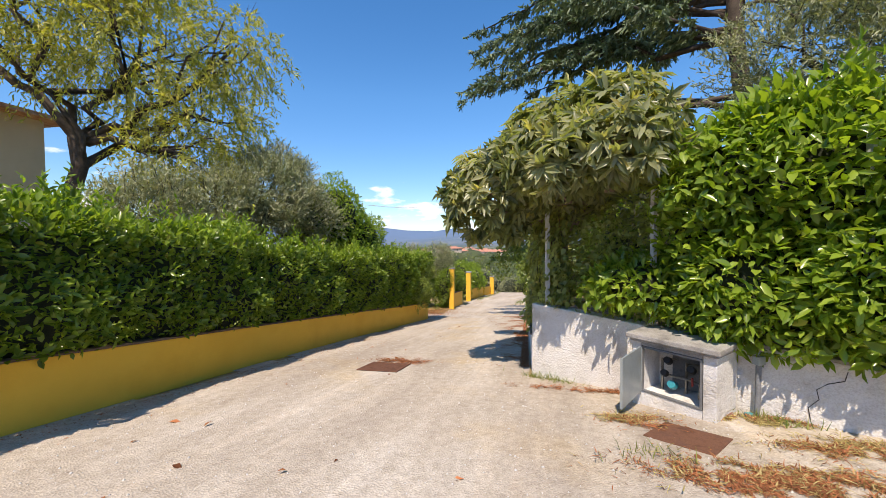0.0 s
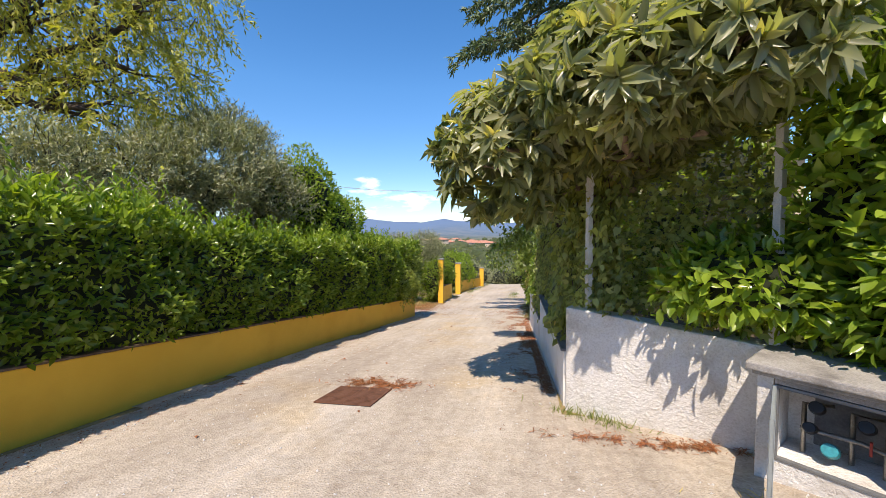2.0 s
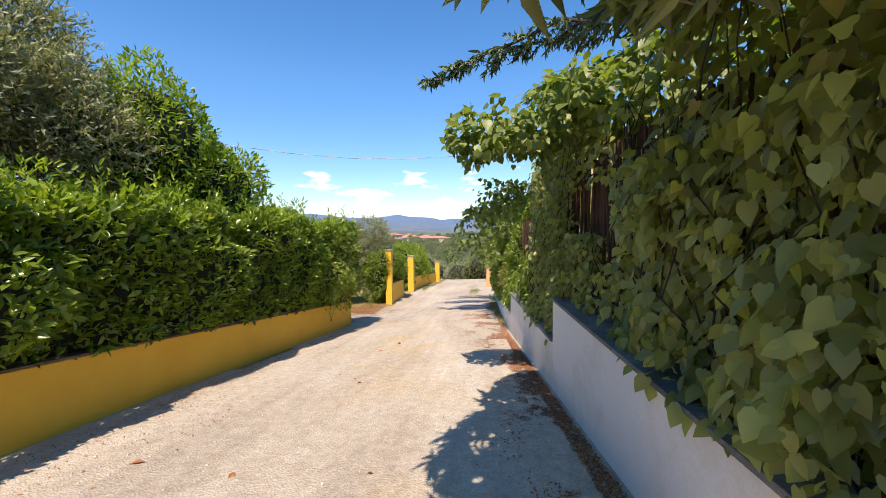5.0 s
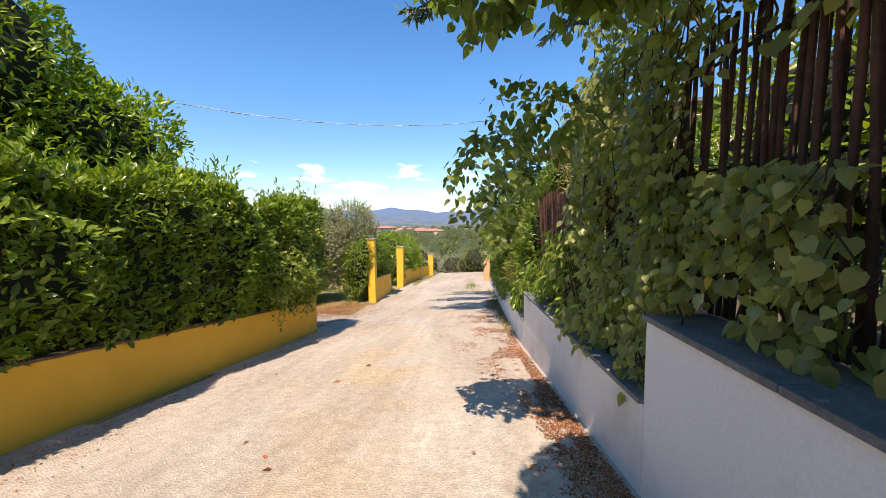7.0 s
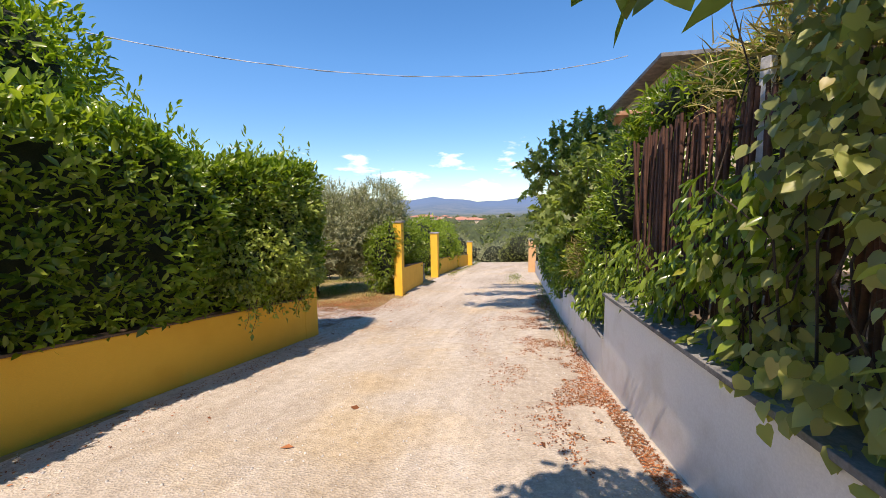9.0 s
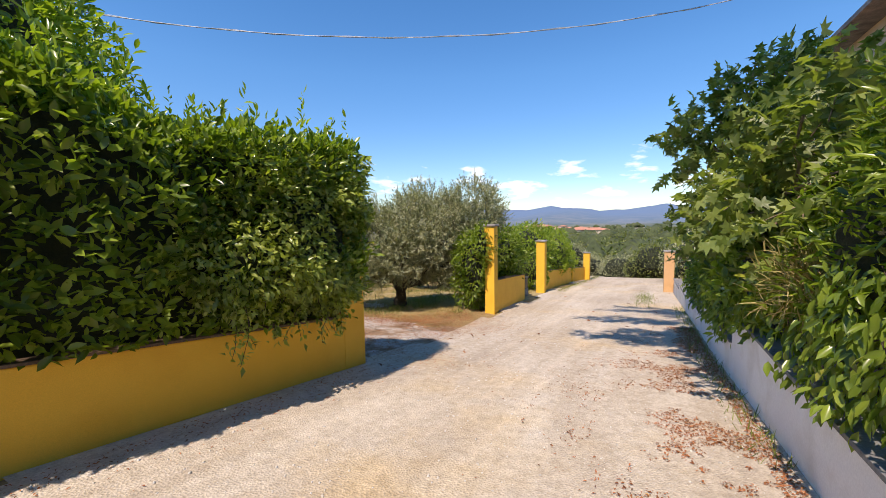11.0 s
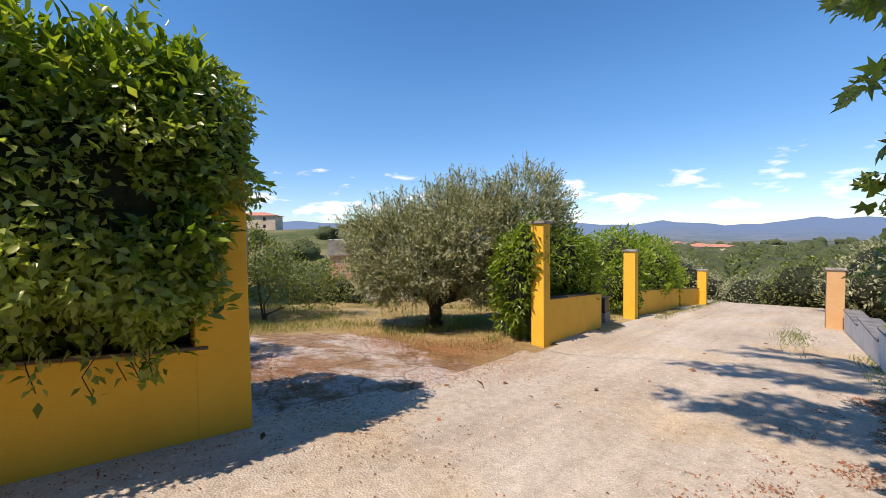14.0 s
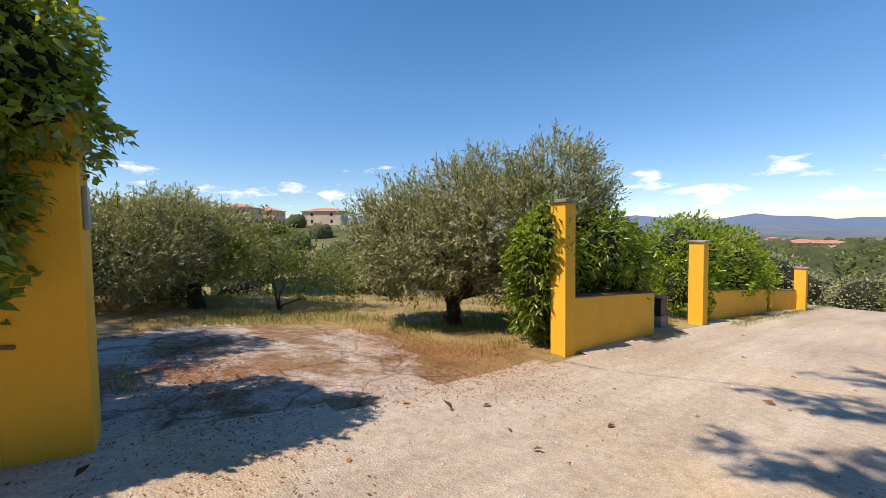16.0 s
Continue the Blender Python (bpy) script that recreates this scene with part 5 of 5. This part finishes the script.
def cedar():
    """A cedar: flat tiers of boughs, needles hanging along them."""
    bx, by = 6.3, 14.6
    z = height(bx, by)
    h = thing("cedar_tree", "tall dark cedar with wide drooping boughs", "tree", (bx, by, z))
    tp, tr = limb((bx, by, z - 0.2), (bx - 0.3, by + 0.2, 19), 0.38, 0.06, 12, wob=0.015)
    v, f = tube_arrays([(tp, tr)], 12)
    raw("trunk", v, f, BARK, h, soft=True)
    boughs, feet, ways = [], [], []
    aims = [(-2.7, 16.3, 4.7), (-1.2, 17.2, 5.2), (-3.8, 16.7, 7.9), (-3.2, 15.2, 7.0), (0.2, 16.8, 4.4), (-3.4, 17.0, 10.5), (-2.6, 16.0, 12.0), (-3.0, 18.5, 9.2),
            (-2.0, 15.4, 7.4), (-1.2, 15.8, 8.2), (-2.6, 15.0, 8.4), (-0.6, 15.6, 7.2), (-2.9, 16.2, 9.4), (-1.6, 16.5, 10.0), (-1.0, 14.9, 9.0), (0.2, 16.2, 8.6)]
    for i in range(60):
        zz = 3.8 + 14.6 * (i / 60)
        ang = i * 2.4 + RNG.normal(0, .2)
        if i % 2 == 0:
            ang = math.pi + RNG.uniform(-0.55, 0.35) * (1 if i % 4 else 1.6)
        reach = (9.4 if i % 2 == 0 else 6.0) * (1.08 - ((zz - 3.8) / 14.6) ** 1.6) * RNG.uniform(0.75, 1.0)
        reach = max(reach, 0.8)
        a = np.array([bx - 0.1, by, zz])
        b = a + np.array([math.cos(ang) * reach, math.sin(ang) * reach - 0.05 * reach, RNG.uniform(-0.02, 0.14) * reach])
        if i < len(aims):
            b = np.array(aims[i])
            a = np.array([bx, by, b[2] + 0.9])
            reach = float(np.linalg.norm(b - a))
        pts, rad = limb(a, b, 0.085 * reach / 8 + .02, 0.015, 9, sag=0.06, wob=0.03)
        boughs.append((pts, rad))
        d = unit((b - a)[None])[0]
        side = np.array([-d[1], d[0], 0])
        for k in range(int(reach * 9)):
            u = RNG.uniform(0.22, 1.0)
            p = np.array([np.interp(u * 8, np.arange(9), pts[:, j]) for j in range(3)])
            sg = RNG.choice([-1, 1])
            w = side * sg * RNG.uniform(0.5, 1.0) + d * 0.7 + np.array([0, 0, -0.3 + RNG.normal(0, .15)])
            l = (0.35 + 1.0 * (1 - u) * 0.8) * RNG.uniform(0.6, 1.2)
            tw = limb(p, p + w / np.linalg.norm(w) * l, 0.01, 0.004, 4, wob=0.06)
            boughs.append(tw)
            for q in np.linspace(0.05, 1, int(l * 38)):
                feet.append(tw[0][0] + (tw[0][-1] - tw[0][0]) * q + RNG.normal(0, .015, 3))
                ways.append(w * 0.6 + RNG.normal(0, .55, 3) - np.array([0, 0, 0.35]))
    v, f = tube_arrays(boughs, 4)
    raw("bough", v, f, BARK, h, kind="stuff")
    feet, ways = np.array(feet), np.array(ways)
    L = 0.2 * RNG.uniform(0.6, 1.4, len(feet))
    v, f = leaves(feet, ways, rnd(len(feet)) + np.array([0, 0, 0.6]), L, L * 0.3, T3, F3)
    raw("needle", v, f, CEDAR, h, kind="stuff")


cedar()
tree("olive_tree", "silvery olive tree above the bright hedge", (5.6, 7.6), (5.5, 7.6, 2.4), 0.18,
     [(5.4, 7.4, 4.2, 1.6, 1.4, 1.2), (4.4, 8.2, 4.6, 1.3, 1.2, 1.1), (6.6, 6.6, 4.0, 1.4, 1.4, 1.2), (5.6, 7.4, 5.6, 1.5, 1.4, 0.9)],
     70, 0.1, 0.26, OLIVE, OLIVE_BARK, twig=0.4, leaves_per=12, up=0.4, core=0.0)
shrub("background_shrub", "dark shrubs closing the garden", [(2.2, 9.0, 1.6, 1.3, 1.5, 1.7), (2.4, 12.4, 1.0, 1.3, 1.9, 1.6), (2.6, 16.5, 0.6, 1.4, 2.0, 1.7)], 130, 0.14, 0.4, LAUREL, T=T7, F=F7)

# ---- overhead cable ----
cable = thing("overhead_cable", "pale service cable sagging across the drive", "cable", (-8, 15.5, 3))
pts = [(-11 + 12.6 * u, 14.6 + 8.6 * u, 3.5 + 1.0 * u - 0.95 * 4 * u * (1 - u)) for u in np.linspace(0, 1, 25)]
v, f = tube_arrays([(pts, np.full(25, 0.008))], 6)
raw("wire", v, f, WIRE, cable)
v, f = tube_arrays([([(p[0], p[1] + .02 * math.sin(i * 2.1), p[2] + .018 * math.cos(i * 2.1)) for i, p in enumerate(pts)], np.full(25, 0.005))], 5)
raw("wire", v, f, WIRE, cable)

# ---- houses ----
def house(name, label, x, y, w, d, z0, z1, turn, wall, roof, rise=1.2, eave=0.5, windows=(), flat=False):
    """Walls, a hipped roof with thickness, and windows given as (side, along, sill, width, height)."""
    h = thing(name, label, "house", (x, y, z0))
    m = Matrix.Translation((x, y, 0)) @ Matrix.Rotation(turn, 4, 'Z')
    bm = box_bm(-w / 2, -d / 2, z0 - 1, w / 2, d / 2, z1)
    bmesh.ops.transform(bm, matrix=m, verts=bm.verts)
    part("wall", bm, wall, h)
    bm = bmesh.new()
    a, b = w / 2 + eave, d / 2 + eave
    ridge = max(a, b) - min(a, b)
    low = [bm.verts.new(p) for p in ((-a, -b, z1 + .003), (a, -b, z1 + .003), (a, b, z1 + .003), (-a, b, z1 + .003))]
    mid = [bm.verts.new((v.co.x, v.co.y, z1 + 0.14)) for v in low]
    r = ((-ridge, 0), (ridge, 0)) if a > b else ((0, -ridge), (0, ridge))
    top = [bm.verts.new((*q, z1 + 0.14 + rise)) for q in r]
    bm.faces.new(low[::-1])
    for i in range(4):
        bm.faces.new((low[i], low[(i + 1) % 4], mid[(i + 1) % 4], mid[i]))
    if a > b:
        for q in ((mid[0], mid[1], top[1], top[0]), (mid[1], mid[2], top[1]), (mid[2], mid[3], top[0], top[1]), (mid[3], mid[0], top[0])):
            bm.faces.new(q)
    else:
        for q in ((mid[0], mid[1], top[0]), (mid[1], mid[2], top[1], top[0]), (mid[2], mid[3], top[1]), (mid[3], mid[0], top[0], top[1])):
            bm.faces.new(q)
    bmesh.ops.recalc_face_normals(bm, faces=bm.faces)
    bmesh.ops.transform(bm, matrix=m, verts=bm.verts)
    part("roof", bm, roof, h)
    for side, s, sill, ww, hh in windows:
        bm = bmesh.new()
        dx = {"s": (s, -d / 2, 0), "n": (s, d / 2, 0), "e": (w / 2, s, 1), "w": (-w / 2, s, 1)}[side]
        ex, ey = (0.05, ww / 2) if dx[2] else (ww / 2, 0.05)
        box_bm(dx[0] - ex, dx[1] - ey, z0 + sill, dx[0] + ex, dx[1] + ey, z0 + sill + hh, 0, 0, bm)
        bmesh.ops.transform(bm, matrix=m, verts=bm.verts)
        part("window", bm, GLASS_DARK, h)
    return h


house("villa", "beige rendered house with terracotta roof behind the tree", -21.2, 4.4, 9, 9, 0.0, 5.7, 0.1, BEIGE, ROOF, 1.3, 0.6, [("e", -2.0, 2.5, 1.1, 1.5), ("e", 2.2, 2.5, 1.1, 1.5), ("s", 0.0, 2.4, 1.2, 1.5)])
house("villa", "beige rendered house with wide eaves above the lane garden", 9.2, 31.4, 10, 9, -2.5, 5.4, 0.0, BEIGE, SLATE, 0.5, 0.75, [("w", -2.0, 4.6, 1.1, 1.6), ("s", -2.5, 4.6, 1.1, 1.6)])
house("villa_porch", "lower porch roof of the beige house", 4.2, 28.9, 3.0, 2.8, -1.6, 3.6, 0.0, BEIGE, ROOF, 0.5, 0.5)
shell = thing("brick_shell", "unfinished outbuilding of pink hollow brick on a white base", "building", (-21, 26.5, -4.3))
mt = Matrix.Translation((-21.2, 26.8, 0)) @ Matrix.Rotation(radians(58), 4, 'Z')
for nm, z0, z1, mat_, ins in (("base", -6.0, -3.35, WHITE_STONE, 0.0), ("brick_wall", -3.347, -1.75, BRICK, 0.03), ("roof_slab", -1.747, -0.85, CONCRETE, -0.1)):
    bm = box_bm(ins, ins, z0, 9 - ins, 7 - ins, z1)
    bmesh.ops.transform(bm, matrix=mt, verts=bm.verts)
    part(nm, bm, mat_, shell)
net = thing("shade_net_fence", "dark green shade net on thin stakes", "fence", (-24, 25, -4.6))
bm = box_bm(-25.6, 22.6, -5.3, -25.56, 26.4, -3.6)
part("net", bm, NET, net)
for k in range(5):
    part("stake", box_bm(-25.55, 22.6 + 0.95 * k - .02, -5.6, -25.51, 22.6 + 0.95 * k + .02, -3.45), BARK, net)

# far houses: on the hill to the left and down in the valley
def far_house(x, y, w, d, floors, turn, lab):
    z = height(x, y)
    wins = [(sd, s, 1.0 + 3.0 * f, 1.0, 1.4) for f in range(floors) for sd in ("s", "e") for s in (-w / 4 if sd == "s" else -d / 4, w / 4 if sd == "s" else d / 4)]
    house("far_house", lab, x, y, w, d, z, z + 3.0 * floors, turn, FAR_WALL, FAR_ROOF, 1.6, 0.6, wins)


for hx_, hy_, w_, d_, fl in ((-167, 78, 17, 11, 2), (-186, 84, 13, 10, 2), (-165, 42, 16, 11, 2), (-178, 56, 12, 10, 2), (-215, 95, 14, 10, 2)):
    far_house(hx_, hy_, w_, d_, fl, 0.9, "far red-roofed house on the dry hill")
frng = random.Random(4)
for i in range(26):
    q = frng.uniform(-17, 9)
    dd = frng.uniform(300, 620)
    far_house(-math.sin(math.radians(14 + q * 0.45)) * dd + (0 if i else 0), math.cos(math.radians(14 + q * 0.45)) * dd, frng.uniform(11, 20), frng.uniform(9, 13), frng.choice((1, 2, 2, 3)), frng.uniform(0, 3), "far red-roofed house in the valley")

# far woods: clumps of trees on the slopes
cl = []
for _ in range(2600):
    a = math.radians(frng.uniform(-25, 115))
    dd = 58 + 700 * frng.random() ** 1.7
    x, y = -math.sin(a) * dd, math.cos(a) * dd
    if a > 0.65 and 58 < dd < 270 and frng.random() < 0.85:
        continue
    s = frng.uniform(1.8, 3.6) * (1 + dd / 900)
    cl.append((x, y, height(x, y) + s * 0.45, s, s, s * frng.uniform(0.7, 1.0)))
ico = bmesh.new()
bmesh.ops.create_icosphere(ico, subdivisions=2, radius=1)
iv = np.array([v.co[:] for v in ico.verts])
jf = np.array([[v.index for v in f.verts] for f in ico.faces])
ico.free()
vs, fs = [], []
for i, (x, y, z, a, b, c) in enumerate(cl):
    k = 1 + 0.3 * vnoise(iv * 1.0, 0.3, i * 1.7) + 0.12 * vnoise(iv, 0.12, i)
    vs.append(iv * k[:, None] * np.array([a, b, c]) + np.array([x, y, z]))
    fs.append(jf + i * len(iv))
woods = raw("far_woods", np.concatenate(vs), np.concatenate(fs), surface("far_tree_crowns", [(0.035, 0.055, 0.02), (0.075, 0.1, 0.035), (0.11, 0.125, 0.06)], 0.12, 1.6, 1.0, 0.8, 0.4, grain=0.5), None, "dark green woods and groves on the far slopes", "stuff")
tagged(woods, category="woods")
near = [c for c in cl if math.hypot(c[0], c[1]) < 170]
P, N = blob_points([c for c in near][:420], 5, 0.3, 0.4, 1.0)
foliage("far_foliage", P, N, 0.55, 0.5, BUSH, woods)

# ---- small growth and litter ----
def scatter(name, label, category, pts, length, width, mat, lean=0.5, T=T3, F=F3, up=1.0, flat=False):
    P = np.array([(x, y, height(x, y) + lift) for x, y, lift in pts])
    n = len(P)
    A = rnd(n, lean) * np.array([1, 1, 0.12 if flat else 1]) + np.array([0, 0, 0.05 if flat else up])
    U = rnd(n, 0.25 if flat else 1.0) + np.array([0, 0, 1.0 if flat else 0])
    L = length * RNG.uniform(0.5, 1.5, n)
    v, f = leaves(P, A, U, L, L * width, T, F)
    return tagged(raw(name, v, f, mat, None, label, "stuff"), category=category)


def inside_field(x, y):
    return x < -5.9 and not (-10.2 < x < -5.2 and 17 < y < 20.6 + 0.5 * noise.noise((x, y, 8))) and not (y < 17.2 and x > -6.6)


pts = []
for _ in range(60000):
    x, y = RNG.uniform(-17, -5.8), RNG.uniform(16.8, 30)
    if inside_field(x, y) and noise.noise((x * .7, y * .7, 0)) > -0.25:
        pts.append((x, y, -0.01))
scatter("dry_grass", "dry straw-yellow grass over the field", "grass", pts, 0.1, 0.07, DRYGRASS, 0.8)
pts = []
for _ in range(30000):
    x, y = RNG.uniform(-17, -6.2), RNG.uniform(17.5, 30)
    if inside_field(x, y) and noise.noise((x * .5, y * .5, 4)) > 0.12 and (y > 20.5 or x < -10.5):
        pts.append((x, y, -0.01))
scatter("green_grass", "patches of green weeds and grass in the field", "grass", pts, 0.17, 0.06, GRASS, 0.5)
pts = [(-5.3 + 0.05 * RNG.random() + 0.28 * RNG.random() ** 3, RNG.uniform(30, 46), 0.01) for _ in range(1500)]
pts += [(lane_x(min(y, 26)) - 0.04 - 0.3 * RNG.random() ** 2, y, 0.015) for y in RNG.uniform(16, 27, 900)]
pts += [(RNG.normal(-1.75, .2), RNG.normal(29.5, 1.3), 0.015) for _ in range(800)]
pts += [(*front(RNG.normal(0.35, 0.25), 0.06 + 0.1 * abs(RNG.normal())), 0.015) for _ in range(220)]
pts += [(*front(RNG.normal(3.05, 0.15), 0.1 + 0.08 * abs(RNG.normal())), 0.015) for _ in range(160)]
pts += [(RNG.normal(0.95, .16), RNG.normal(3.55, .1), 0.015) for _ in range(50)]
scatter("roadside_weeds", "thin weeds growing along wall feet and verges", "weeds", pts, 0.11, 0.07, GRASS, 0.55)
pts = []
for _ in range(46000):
    y = RNG.uniform(7, 23)
    q = abs(RNG.normal(0, 0.28 + 0.5 * smooth(12, 17, y) * smooth(24, 18, y)))
    if q < 0.15 or noise.noise((q * 2.2, y * 1.3, 1.0)) + 0.5 * noise.noise((q * 9, y * 7, 5.0)) > 0.12:
        pts.append((lane_x(y) - 0.05 - q, y, 0.03))
for _ in range(2600):
    y = RNG.uniform(0, 16.6)
    pts.append((-5.25 + abs(RNG.normal(0, 0.3)), y, 0.03))
for cx, cy, sx, sy, n in ((-2.75, 7.05, .3, .25, 120), (2.0, 3.5, .5, .22, 120), (-4.4, 9.2, .25, .5, 120), (0.7, 5.7, .5, .12, 160), (-7.2, 17.6, 1.3, 0.45, 9000), (-8.0, 18.8, 1.4, 0.6, 2500), (-7.2, 20.7, 1.2, 0.5, 14000), (-6.2, 21.5, 0.5, 0.5, 4000), (-5.6, 19.4, 0.3, 0.8, 1500), (-6.0, 22.0, .5, .5, 500)):
    for _ in range(n):
        pts.append((RNG.normal(cx, sx), RNG.normal(cy, sy), 0.032))
scatter("leaf_litter", "reddish-brown dead leaves and needles swept against the walls", "leaf litter", pts, 0.024, 0.42, LITTER, 0.9, T5, F5, 0.0, True)
pts = [(RNG.uniform(-5.2, 2.5), RNG.uniform(0.5, 34), 0.03) for _ in range(110)]
scatter("fallen_leaves", "single dry leaves lying on the drive", "leaf litter", pts, 0.1, 0.4, LITTER, 0.9, T5, F5, 0.0, True)

def clump(cx, cy, sx, sy, n):
    q = []
    while len(q) < n:
        x, y = RNG.normal(cx, sx), RNG.normal(cy, sy)
        if noise.noise((x * 5, y * 5, 2.0)) > -0.05:
            q.append((x, y, 0.03 + 0.03 * RNG.random() ** 2))
    return q


pts = clump(1.9, 3.35, .5, .16, 1700) + clump(2.75, 4.15, .32, .14, 1200) + clump(2.2, 4.75, .25, .06, 900) + clump(0.9, 4.55, .16, .12, 700)
scatter("straw_litter", "matted dry straw and needles by the cupboard", "leaf litter", pts, 0.075, 0.1, DRYGRASS, 0.9, T3, F3, 0.0, True)
pts = clump(1.9, 3.3, .5, .15, 5200) + clump(2.7, 4.1, .3, .12, 1400) + clump(0.8, 5.62, .55, .05, 900) + clump(-2.75, 7.0, .28, .14, 1500) + clump(1.0, 4.45, .18, .12, 700) + clump(2.3, 4.8, .3, .05, 900)
scatter("needle_litter", "reddish-brown dead needles in drifts", "leaf litter", pts, 0.06, 0.12, LITTER, 0.9, T3, F3, 0.0, True)

# pebbles, and a pale heap of rubble in the field
pv, pf = [], []
oct_v = np.array([(1, 0, 0), (0, 1, 0), (-1, 0, 0), (0, -1, 0), (0, 0, 1), (0, 0, -1)], float)
oct_f = np.array([(0, 1, 4), (1, 2, 4), (2, 3, 4), (3, 0, 4), (1, 0, 5), (2, 1, 5), (3, 2, 5), (0, 3, 5)])
k = 0
for _ in range(14000):
    x, y = RNG.uniform(-5.3, 3.5), RNG.uniform(0.3, 24)
    if x > lane_x(y) - 0.05 and y > 5.0:
        continue
    s = 0.004 + 0.011 * RNG.random() ** 3
    pv.append(oct_v * (RNG.uniform(0.6, 1.3, 3) * s) + np.array([x, y, height(x, y) + 0.023]))
    pf.append(oct_f + 6 * k)
    k += 1
for _ in range(160):
    s = 0.02 + 0.05 * RNG.random() ** 2
    x, y = RNG.normal(-10.1, .35), RNG.normal(22.6, .22)
    pv.append(oct_v * (RNG.uniform(0.6, 1.3, 3) * s) + np.array([x, y, height(x, y) + s * 0.5]))
    pf.append(oct_f + 6 * k)
    k += 1
tagged(raw("pebbles", np.concatenate(pv), np.concatenate(pf), WHITE_STONE, None, "loose pale pebbles and rubble", "stuff"), category="gravel")
